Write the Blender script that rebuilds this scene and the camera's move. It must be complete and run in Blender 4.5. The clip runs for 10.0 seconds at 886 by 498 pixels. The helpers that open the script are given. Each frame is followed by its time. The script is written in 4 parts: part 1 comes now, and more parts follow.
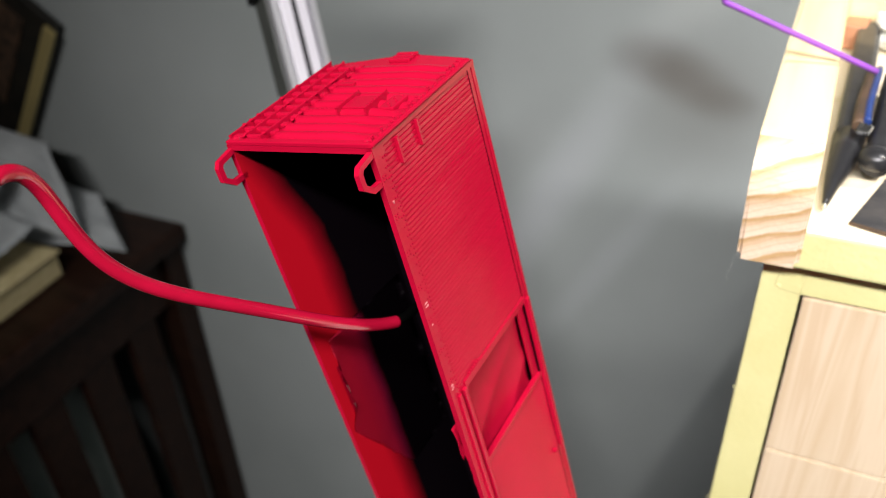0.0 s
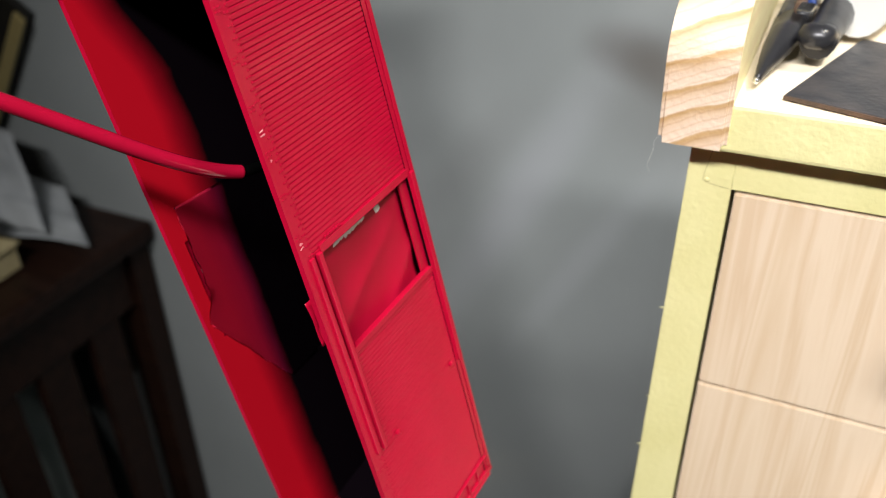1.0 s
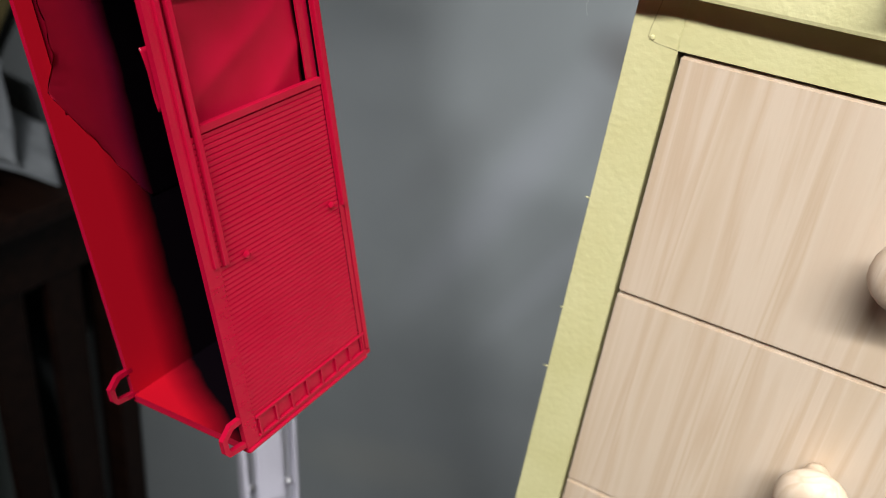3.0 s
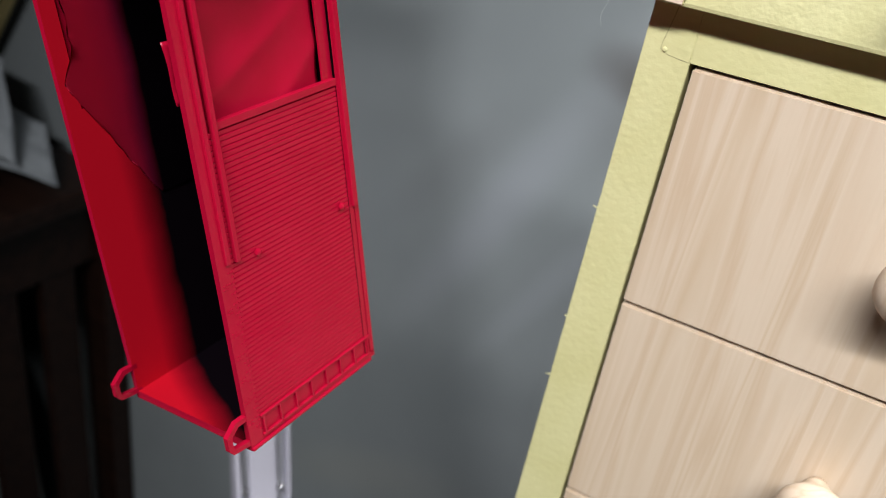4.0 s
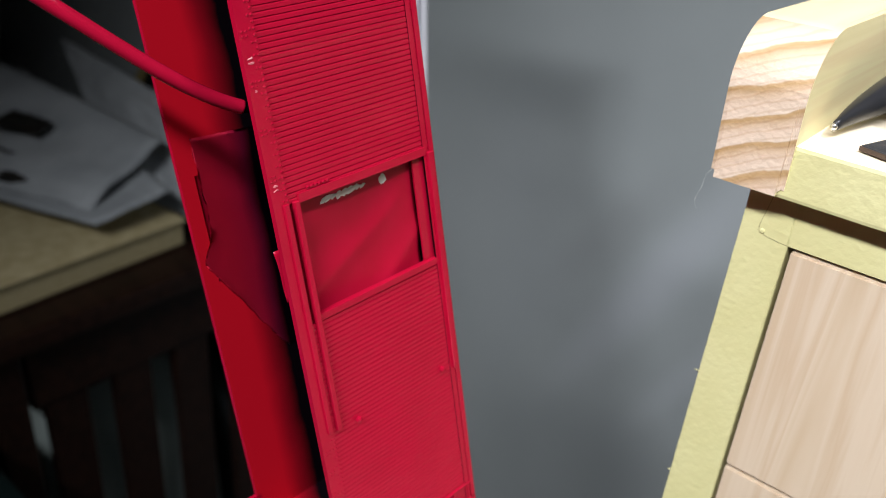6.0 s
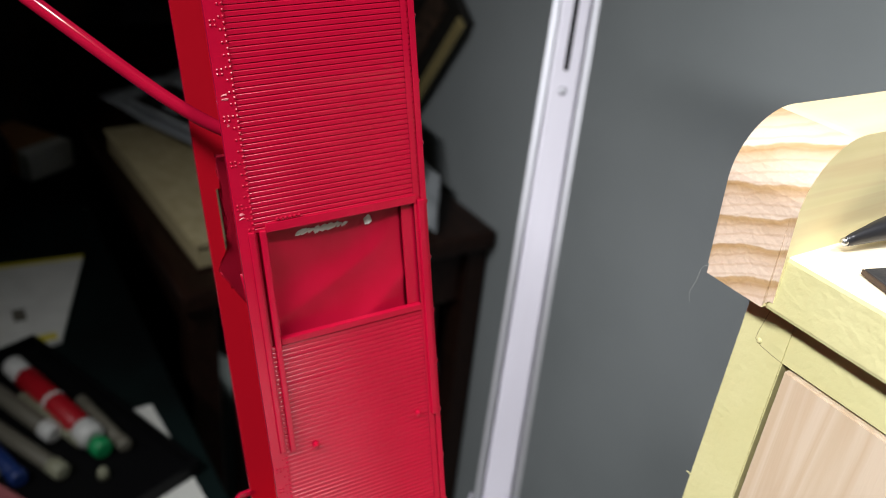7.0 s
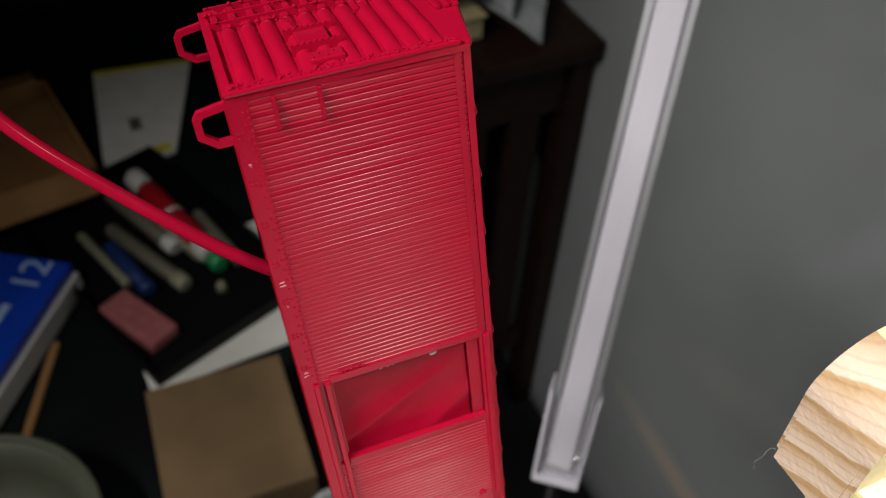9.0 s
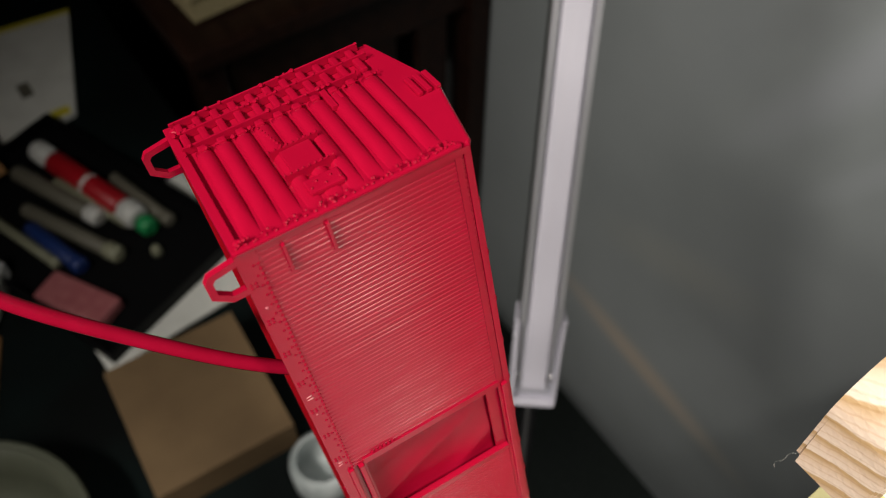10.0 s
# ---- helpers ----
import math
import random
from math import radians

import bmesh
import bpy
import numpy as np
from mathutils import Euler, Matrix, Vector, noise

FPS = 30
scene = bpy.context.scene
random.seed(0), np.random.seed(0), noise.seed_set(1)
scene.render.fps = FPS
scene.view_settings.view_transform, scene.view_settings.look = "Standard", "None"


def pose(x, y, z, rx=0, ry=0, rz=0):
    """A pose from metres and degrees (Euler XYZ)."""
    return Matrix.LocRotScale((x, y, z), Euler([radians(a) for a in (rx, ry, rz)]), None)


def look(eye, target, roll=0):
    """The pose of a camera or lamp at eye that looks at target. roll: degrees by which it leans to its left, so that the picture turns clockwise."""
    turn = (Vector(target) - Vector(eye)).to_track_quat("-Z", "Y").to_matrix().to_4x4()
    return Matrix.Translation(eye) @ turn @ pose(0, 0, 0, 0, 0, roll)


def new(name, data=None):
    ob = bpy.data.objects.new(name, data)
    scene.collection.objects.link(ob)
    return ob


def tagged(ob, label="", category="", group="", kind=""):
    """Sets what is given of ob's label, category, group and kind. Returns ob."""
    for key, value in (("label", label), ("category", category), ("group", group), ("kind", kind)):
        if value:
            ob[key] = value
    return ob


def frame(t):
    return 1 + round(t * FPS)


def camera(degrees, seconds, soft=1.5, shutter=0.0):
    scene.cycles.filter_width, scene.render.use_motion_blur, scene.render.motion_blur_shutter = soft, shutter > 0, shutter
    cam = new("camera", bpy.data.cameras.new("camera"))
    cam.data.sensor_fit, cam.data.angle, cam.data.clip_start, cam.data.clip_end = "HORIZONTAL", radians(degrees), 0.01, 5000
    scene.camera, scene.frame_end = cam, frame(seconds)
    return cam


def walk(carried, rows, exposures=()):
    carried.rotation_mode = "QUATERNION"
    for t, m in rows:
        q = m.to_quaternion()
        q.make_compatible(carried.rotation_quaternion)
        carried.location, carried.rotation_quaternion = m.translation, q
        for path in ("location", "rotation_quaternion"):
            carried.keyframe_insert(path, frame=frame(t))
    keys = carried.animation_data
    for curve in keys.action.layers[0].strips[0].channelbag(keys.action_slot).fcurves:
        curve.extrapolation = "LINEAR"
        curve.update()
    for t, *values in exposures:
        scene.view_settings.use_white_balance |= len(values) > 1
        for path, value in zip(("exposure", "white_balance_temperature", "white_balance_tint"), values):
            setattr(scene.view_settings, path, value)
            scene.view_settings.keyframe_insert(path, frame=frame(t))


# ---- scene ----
cam = camera(56.11, 10.0, 0.9)
cam.data.dof.use_dof, cam.data.dof.focus_distance, cam.data.dof.aperture_fstop = True, 0.15, 21.0
PATH = [
    (0, (0.0034, -0.0082, 1.2613), (-0.7270, 1.4792, 0.1468), -3.08),
    (0.5, (0.0166, -0.0035, 1.2373), (-0.7326, 1.4932, 0.1481), -2.29),
    (1, (0.0246, 0.0055, 1.2145), (-0.7062, 1.5380, 0.1631), -1.22),
    (1.5, (0.0333, 0.0150, 1.1984), (-0.7344, 1.5567, 0.1877), -0.85),
    (2, (0.0443, 0.0173, 1.1817), (-0.7342, 1.5652, 0.1887), 1.43),
    (2.5, (0.0464, 0.0191, 1.1692), (-0.7070, 1.5772, 0.1729), 5.02),
    (4, (0.0444, 0.0152, 1.1638), (-0.6900, 1.6052, 0.2044), 9.41),
    (4.5, (0.0427, 0.0156, 1.1646), (-0.6911, 1.6079, 0.2085), 9.26),
    (5, (0.0403, 0.0142, 1.1746), (-0.7600, 1.5940, 0.2517), 7.58),
    (5.5, (0.0394, 0.0162, 1.1904), (-0.8935, 1.5342, 0.2884), 5.41),
    (6, (0.0535, 0.0259, 1.1967), (-1.0517, 1.4036, 0.2647), 4.61),
    (6.2, (0.0580, 0.0297, 1.1975), (-1.1168, 1.3365, 0.2489), 5.00),
    (7.3, (0.0899, 0.0836, 1.2131), (-1.4059, 0.9457, 0.2095), 6.29),
    (7.5, (0.0927, 0.0923, 1.2149), (-1.4088, 0.8855, 0.1642), 6.27),
    (8, (0.0864, 0.0957, 1.2323), (-1.3923, 0.7432, 0.0566), 5.40),
    (8.5, (0.0647, 0.0905, 1.2548), (-1.3306, 0.6780, -0.0474), 5.08),
    (9, (0.0395, 0.0929, 1.2687), (-1.1992, 0.7156, -0.1686), 3.08),
    (9.5, (0.0206, 0.0905, 1.2835), (-1.0493, 0.7523, -0.2674), 1.14),
    (10, (0.0074, 0.0926, 1.2896), (-0.9649, 0.7756, -0.3155), 0.10),
]
walk(cam, [(t, look(eye, target, roll)) for t, eye, target, roll in PATH], [(0, -0.22, 6650, 10), (1.0, -0.38, 6550, 10), (2.5, -0.62, 6350, 10), (4.0, -0.7, 6150, 10), (6.0, -0.62, 6100, 10), (7.5, -0.55, 6400, 10), (8.5, -0.88, 6600, 10), (9.0, -1.0, 6750, 10), (9.5, -1.05, 6900, 10), (10.0, -0.9, 6950, 10)])

# ---- light ----
world = bpy.data.worlds.new("world")
scene.world = world
world.use_nodes = True
world.node_tree.nodes["Background"].inputs[0].default_value = (0.75, 0.85, 1.0, 1)
world.node_tree.nodes["Background"].inputs[1].default_value = 0.001
FLOOR, WALL = -0.235, 0.735


def area_lamp(name, eye, target, long, wide, spread, power, colour):
    """A rectangular lamp whose long side lies level."""
    data = bpy.data.lights.new(name, "AREA")
    data.shape, data.size, data.size_y, data.energy, data.color = "RECTANGLE", long, wide, power, colour
    data.spread = radians(spread)
    ob = new(name, data)
    ob.matrix_world = look(eye, target)
    return ob


# the tube lamp above and behind the viewer, a small lamp over the bench, and an added fill lamp
area_lamp("bench_tube_lamp", (0.3, -0.61, 1.98), (0.16, 0.72, 0.62), 1.2, 0.07, 66, 10.0, (1.0, 0.985, 0.96))
area_lamp("bench_lamp", (0.32, 0.15, 1.78), (0.34, 0.16, 1.1), 0.06, 0.06, 84, 3.7, (1.0, 0.98, 0.95))
# unseen lamp added to brighten the bench top that hazes the siding
area_lamp("haze_fill_lamp", (0.95, 0.12, 1.75), (0.95, 0.2, 0.8), 0.25, 0.25, 66, 6.0, (1.0, 0.98, 0.96))



# ---- materials ----
def mat(name, colour, rough=0.5, metal=0.0, coat=0.0):
    m = bpy.data.materials.new(name)
    m.use_nodes = True
    b = m.node_tree.nodes["Principled BSDF"]
    b.inputs["Base Color"].default_value = (*colour, 1)
    b.inputs["Roughness"].default_value = rough
    b.inputs["Metallic"].default_value = metal
    b.inputs["Coat Weight"].default_value = coat
    return m


def node(m, kind, **values):
    n = m.node_tree.nodes.new(kind)
    for key, value in values.items():
        n.inputs[key].default_value = value
    return n


def link(m, a, out, b, into):
    m.node_tree.links.new(a.outputs[out], b.inputs[into])


def bsdf(m):
    return m.node_tree.nodes["Principled BSDF"]


def coords(m, scale=(1, 1, 1)):
    c, s = node(m, "ShaderNodeTexCoord"), node(m, "ShaderNodeMapping", Scale=scale)
    link(m, c, "Object", s, "Vector")
    return s


def ramp(m, stops):
    r = node(m, "ShaderNodeValToRGB")
    while len(r.color_ramp.elements) < len(stops):
        r.color_ramp.elements.new(0.5)
    for e, (at, c) in zip(r.color_ramp.elements, stops):
        e.position, e.color = at, (*c, 1)
    return r


def noisy(m, scale, stops, detail=4.0, stretch=(1, 1, 1), distort=0.0):
    """Colour from a noise at that scale, by the given stops."""
    c = coords(m, stretch)
    n = node(m, "ShaderNodeTexNoise", Scale=scale, Detail=detail, Distortion=distort)
    link(m, c, "Vector", n, "Vector")
    r = ramp(m, stops)
    link(m, n, "Fac", r, "Fac")
    link(m, r, "Color", bsdf(m), "Base Color")
    return n, r


def bumpy(m, scale, strength, distance, detail=3.0, stretch=(1, 1, 1)):
    c = coords(m, stretch)
    n = node(m, "ShaderNodeTexNoise", Scale=scale, Detail=detail)
    link(m, c, "Vector", n, "Vector")
    b = node(m, "ShaderNodeBump", Strength=strength, Distance=distance)
    link(m, n, "Fac", b, "Height")
    link(m, b, "Normal", bsdf(m), "Normal")
    return b


def rough_noise(m, scale, low, high):
    c = coords(m)
    n = node(m, "ShaderNodeTexNoise", Scale=scale, Detail=3.0)
    link(m, c, "Vector", n, "Vector")
    r = node(m, "ShaderNodeMapRange")
    r.inputs["To Min"].default_value, r.inputs["To Max"].default_value = low, high
    link(m, n, "Fac", r, "Value")
    link(m, r, "Result", bsdf(m), "Roughness")


RED = mat("red_spray_paint", (0.43, 0.008, 0.034), 0.36)
bsdf(RED).inputs["Specular IOR Level"].default_value = 0.2
noisy(RED, 90, [(0.3, (0.335, 0.0026, 0.022)), (0.7, (0.365, 0.003, 0.025))])
bumpy(RED, 2600, 0.1, 0.0001, 2.0)
rough_noise(RED, 160, 0.17, 0.23)
TAPE = mat("red_sprayed_tape", (0.33, 0.003, 0.022), 0.42)
bsdf(TAPE).inputs["Specular IOR Level"].default_value = 0.14
noisy(TAPE, 120, [(0.3, (0.3, 0.002, 0.018)), (0.7, (0.35, 0.003, 0.024))])
GLOSSRED = mat("glossy_red_wire_coat", (0.4, 0.005, 0.03), 0.12)
bsdf(GLOSSRED).inputs["Specular IOR Level"].default_value = 0.5
noisy(GLOSSRED, 200, [(0.3, (0.3, 0.0035, 0.022)), (0.7, (0.335, 0.004, 0.026))])


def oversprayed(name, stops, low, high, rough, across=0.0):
    """Red spray that fades with depth from the open edge and, where asked for, across the width; the upper-end fade
    paints in shade.
    """
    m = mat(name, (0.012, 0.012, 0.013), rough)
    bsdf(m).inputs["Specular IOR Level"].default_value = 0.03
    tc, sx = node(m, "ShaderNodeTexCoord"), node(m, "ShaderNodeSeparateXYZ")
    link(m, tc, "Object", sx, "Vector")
    # shade below the upper end, put into the colour as a deeper fade
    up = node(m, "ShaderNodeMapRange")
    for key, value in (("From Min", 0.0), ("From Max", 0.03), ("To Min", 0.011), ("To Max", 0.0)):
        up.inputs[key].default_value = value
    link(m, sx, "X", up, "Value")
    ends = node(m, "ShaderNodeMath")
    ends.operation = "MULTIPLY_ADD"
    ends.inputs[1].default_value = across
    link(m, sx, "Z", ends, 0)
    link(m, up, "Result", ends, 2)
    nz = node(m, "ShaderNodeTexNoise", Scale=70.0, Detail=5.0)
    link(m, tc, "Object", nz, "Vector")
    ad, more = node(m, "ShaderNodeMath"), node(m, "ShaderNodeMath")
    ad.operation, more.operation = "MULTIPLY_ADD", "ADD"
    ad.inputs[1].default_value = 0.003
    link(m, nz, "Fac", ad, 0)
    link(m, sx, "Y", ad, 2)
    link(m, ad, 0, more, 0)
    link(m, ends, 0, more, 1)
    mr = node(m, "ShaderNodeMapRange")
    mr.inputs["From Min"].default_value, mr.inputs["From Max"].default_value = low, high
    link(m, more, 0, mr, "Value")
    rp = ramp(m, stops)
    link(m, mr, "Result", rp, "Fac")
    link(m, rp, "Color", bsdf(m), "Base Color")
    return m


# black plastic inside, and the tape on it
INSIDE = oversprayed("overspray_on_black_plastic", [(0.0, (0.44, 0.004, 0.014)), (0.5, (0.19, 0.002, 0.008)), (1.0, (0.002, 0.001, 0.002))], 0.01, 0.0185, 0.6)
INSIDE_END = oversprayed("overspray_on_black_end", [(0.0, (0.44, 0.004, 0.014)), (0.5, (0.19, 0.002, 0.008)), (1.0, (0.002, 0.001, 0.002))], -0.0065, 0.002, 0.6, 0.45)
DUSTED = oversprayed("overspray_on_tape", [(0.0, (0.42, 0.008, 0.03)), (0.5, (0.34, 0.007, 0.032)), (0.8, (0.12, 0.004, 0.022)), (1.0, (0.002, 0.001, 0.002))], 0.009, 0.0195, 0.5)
GLINT = mat("bare_tape_and_glint", (0.7, 0.68, 0.66), 0.15)
CHIP = mat("pale_bare_patch", (0.75, 0.5, 0.47), 0.35)
noisy(CHIP, 900, [(0.3, (0.6, 0.24, 0.26)), (0.7, (0.45, 0.06, 0.09))])

SOOT = mat("matt_black", (0.001, 0.001, 0.001), 1.0)
bsdf(SOOT).inputs["Specular IOR Level"].default_value = 0.0
TEAL = mat("dark_teal_laminate", (0.006, 0.014, 0.014), 0.7)
bsdf(TEAL).inputs["Specular IOR Level"].default_value = 0.12
noisy(TEAL, 6, [(0.35, (0.002, 0.003, 0.003)), (0.7, (0.004, 0.011, 0.0105))])
BLACKPLASTIC = mat("black_plastic", (0.0025, 0.0025, 0.003), 0.55)
bsdf(BLACKPLASTIC).inputs["Specular IOR Level"].default_value = 0.15
bumpy(BLACKPLASTIC, 400, 0.2, 0.0005)

YELLOW = mat("pale_yellow_paint", (0.72, 0.66, 0.3), 0.55)
noisy(YELLOW, 40, [(0.3, (0.5, 0.465, 0.22)), (0.7, (0.57, 0.535, 0.285))])
bumpy(YELLOW, 520, 0.34, 0.0006, 3.0)

BIRCH = mat("pale_wood", (0.62, 0.48, 0.34), 0.5)
noisy(BIRCH, 20, [(0.3, (0.52, 0.405, 0.295)), (0.44, (0.552, 0.446, 0.335)), (0.53, (0.485, 0.368, 0.255)), (0.6, (0.545, 0.438, 0.325)), (0.72, (0.48, 0.365, 0.25))], 4.0, (6.0, 6.0, 0.2), 0.9)
bumpy(BIRCH, 300, 0.2, 0.0003, 3.0, (6, 6, 0.4))

PINE = mat("pine_end_grain", (0.7, 0.52, 0.3), 0.55)
pc = coords(PINE)
pc.inputs["Location"].default_value = (-0.035, 0.0, -0.075)
pw = node(PINE, "ShaderNodeTexWave", Scale=54.0, Distortion=2.6, Detail=4.0)
pw.inputs["Detail Scale"].default_value = 1.2
fine = node(PINE, "ShaderNodeTexWave", Scale=170.0, Distortion=3.0, Detail=3.0)
fine.wave_type, fine.rings_direction = "RINGS", "Y"
link(PINE, pc, "Vector", fine, "Vector")
pw.wave_type, pw.rings_direction, pw.wave_profile = "RINGS", "Y", "SAW"
link(PINE, pc, "Vector", pw, "Vector")
pr = ramp(PINE, [(0.0, (0.602, 0.484, 0.385)), (0.4, (0.568, 0.433, 0.328)), (0.66, (0.499, 0.357, 0.238)), (0.86, (0.387, 0.246, 0.115)), (0.94, (0.413, 0.272, 0.139)), (1.0, (0.619, 0.510, 0.410))])
link(PINE, pw, "Fac", pr, "Fac")
thin = ramp(PINE, [(0.0, (0.9, 0.86, 0.82)), (0.25, (1.0, 1.0, 1.0))])
link(PINE, fine, "Fac", thin, "Fac")
both = node(PINE, "ShaderNodeMix")
both.data_type, both.blend_type = "RGBA", "MULTIPLY"
both.inputs[0].default_value = 1.0
link(PINE, pr, "Color", both, 6)
link(PINE, thin, "Color", both, 7)
link(PINE, both, 2, bsdf(PINE), "Base Color")
bumpy(PINE, 700, 0.4, 0.0005)

PALEWOOD = mat("pale_bare_tray_wood", (0.82, 0.72, 0.55), 0.45)
noisy(PALEWOOD, 30, [(0.3, (0.82, 0.72, 0.56)), (0.7, (0.78, 0.66, 0.48))], 4.0, (4, 0.3, 4), 0.3)

YELLOWWASH = mat("thin_yellow_wash_on_pine", (0.72, 0.63, 0.36), 0.5)
noisy(YELLOWWASH, 24, [(0.3, (0.68, 0.6, 0.31)), (0.5, (0.74, 0.66, 0.38)), (0.62, (0.7, 0.58, 0.33)), (0.75, (0.74, 0.66, 0.4))], 4.0, (4, 0.3, 8), 0.3)

PINELONG = mat("pine_long_grain", (0.74, 0.6, 0.36), 0.5)
noisy(PINELONG, 30, [(0.3, (0.78, 0.64, 0.4)), (0.55, (0.72, 0.58, 0.34)), (0.75, (0.66, 0.5, 0.27))], 4.0, (4, 0.25, 7), 0.3)
bumpy(PINELONG, 500, 0.2, 0.0003)

GREY = mat("grey_wall_paint", (0.3, 0.315, 0.32), 0.5)
wn, wr = noisy(GREY, 3.0, [(0.3, (0.27, 0.295, 0.3)), (0.7, (0.34, 0.365, 0.375))])
bumpy(GREY, 260, 0.12, 0.001)
# dark brownish patches by the cabinet, broken up by noise
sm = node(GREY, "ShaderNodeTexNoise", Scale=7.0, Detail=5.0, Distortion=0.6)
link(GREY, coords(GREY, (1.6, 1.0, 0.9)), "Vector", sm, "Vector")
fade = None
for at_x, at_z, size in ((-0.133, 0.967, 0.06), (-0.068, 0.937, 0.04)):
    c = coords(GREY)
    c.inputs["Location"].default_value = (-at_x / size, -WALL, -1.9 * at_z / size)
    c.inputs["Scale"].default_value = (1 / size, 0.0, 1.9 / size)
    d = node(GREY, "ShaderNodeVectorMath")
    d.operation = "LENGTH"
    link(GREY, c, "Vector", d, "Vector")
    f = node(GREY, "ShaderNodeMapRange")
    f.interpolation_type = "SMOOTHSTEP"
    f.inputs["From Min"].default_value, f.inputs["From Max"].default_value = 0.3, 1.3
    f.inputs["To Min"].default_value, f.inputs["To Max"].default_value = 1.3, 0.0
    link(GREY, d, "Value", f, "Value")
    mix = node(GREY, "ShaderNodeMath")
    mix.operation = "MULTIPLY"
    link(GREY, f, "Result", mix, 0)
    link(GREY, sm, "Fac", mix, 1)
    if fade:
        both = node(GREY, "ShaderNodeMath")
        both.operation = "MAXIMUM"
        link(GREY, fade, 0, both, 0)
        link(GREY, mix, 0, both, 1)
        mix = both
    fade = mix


def smear_or_sheen(x0, z0, x1, z1, wide, most):
    """Strength of a soft streak on the wall, smear or painted light and shade, along the line from (x0, z0) to (x1,
    z1).
    """
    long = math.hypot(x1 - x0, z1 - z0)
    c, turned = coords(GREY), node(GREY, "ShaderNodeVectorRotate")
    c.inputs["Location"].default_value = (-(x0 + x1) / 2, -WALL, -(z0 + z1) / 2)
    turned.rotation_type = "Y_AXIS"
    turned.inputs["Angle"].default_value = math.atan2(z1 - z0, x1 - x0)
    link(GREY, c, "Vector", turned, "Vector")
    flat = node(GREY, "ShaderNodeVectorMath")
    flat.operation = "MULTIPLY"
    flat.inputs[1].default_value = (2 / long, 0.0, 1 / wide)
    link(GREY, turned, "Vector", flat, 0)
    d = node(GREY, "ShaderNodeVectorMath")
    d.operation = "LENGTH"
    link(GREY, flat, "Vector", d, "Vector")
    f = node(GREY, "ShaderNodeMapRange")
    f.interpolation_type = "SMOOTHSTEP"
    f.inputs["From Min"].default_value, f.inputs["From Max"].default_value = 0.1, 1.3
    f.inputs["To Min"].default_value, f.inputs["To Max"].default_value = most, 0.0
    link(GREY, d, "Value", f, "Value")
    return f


def layered(under, out, strength, strength_out, colour):
    over = node(GREY, "ShaderNodeMix")
    over.data_type = "RGBA"
    over.inputs[7].default_value = (*colour, 1)
    link(GREY, under, out, over, 6)
    link(GREY, strength, strength_out, over, 0)
    return over


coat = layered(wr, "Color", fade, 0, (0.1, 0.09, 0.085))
# pale grey streaks paint in light, the wide dark one shade; tan is smear
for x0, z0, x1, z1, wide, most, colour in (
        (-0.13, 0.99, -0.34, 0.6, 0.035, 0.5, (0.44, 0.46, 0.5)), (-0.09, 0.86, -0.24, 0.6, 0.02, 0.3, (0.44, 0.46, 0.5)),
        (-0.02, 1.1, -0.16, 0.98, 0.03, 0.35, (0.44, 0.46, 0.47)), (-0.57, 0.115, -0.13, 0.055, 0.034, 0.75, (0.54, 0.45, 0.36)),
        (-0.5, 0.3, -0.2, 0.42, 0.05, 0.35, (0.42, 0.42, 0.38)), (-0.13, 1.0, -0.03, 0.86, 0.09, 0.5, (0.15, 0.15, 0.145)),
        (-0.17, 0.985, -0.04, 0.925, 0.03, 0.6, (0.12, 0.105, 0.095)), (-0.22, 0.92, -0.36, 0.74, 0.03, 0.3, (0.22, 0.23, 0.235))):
    coat = layered(coat, 2, smear_or_sheen(x0, z0, x1, z1, wide, most), "Result", colour)
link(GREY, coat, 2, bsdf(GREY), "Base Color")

DARKWALL = mat("dark_wall_panelling", (0.06, 0.045, 0.035), 0.6)
noisy(DARKWALL, 6, [(0.3, (0.045, 0.033, 0.025)), (0.7, (0.075, 0.056, 0.043))], 4.0, (6, 6, 0.5))
CARPET = mat("dark_green_carpet", (0.02, 0.03, 0.028), 0.95)
noisy(CARPET, 300, [(0.3, (0.008, 0.012, 0.011)), (0.7, (0.025, 0.035, 0.032))])
bumpy(CARPET, 500, 0.8, 0.004)

CEIL = mat("white_ceiling_paint", (0.7, 0.7, 0.68), 0.8)
noisy(CEIL, 5, [(0.3, (0.3, 0.3, 0.29)), (0.7, (0.36, 0.36, 0.35))])

DARKWOOD = mat("dark_stained_wood", (0.03, 0.014, 0.009), 0.4)
bsdf(DARKWOOD).inputs["Specular IOR Level"].default_value = 0.2
noisy(DARKWOOD, 14, [(0.3, (0.011, 0.0045, 0.003)), (0.7, (0.026, 0.011, 0.007))], 5.0, (1, 6, 6))

LAMINATE = mat("pale_bounce_laminate", (0.7, 0.69, 0.66), 0.5)
noisy(LAMINATE, 9, [(0.3, (0.62, 0.61, 0.58)), (0.55, (0.74, 0.73, 0.7)), (0.75, (0.68, 0.66, 0.62))], 5.0, (1, 1, 1), 0.3)
bumpy(LAMINATE, 300, 0.2, 0.0004)
PAPER = mat("grey_white_paper", (0.6, 0.62, 0.62), 0.7)
noisy(PAPER, 18, [(0.3, (0.3, 0.32, 0.34)), (0.7, (0.38, 0.4, 0.42))])
CARD = mat("white_card", (0.7, 0.7, 0.66), 0.6)
noisy(CARD, 30, [(0.3, (0.64, 0.64, 0.6)), (0.7, (0.74, 0.74, 0.7))])
TAN = mat("tan_page_edges", (0.5, 0.42, 0.24), 0.7)
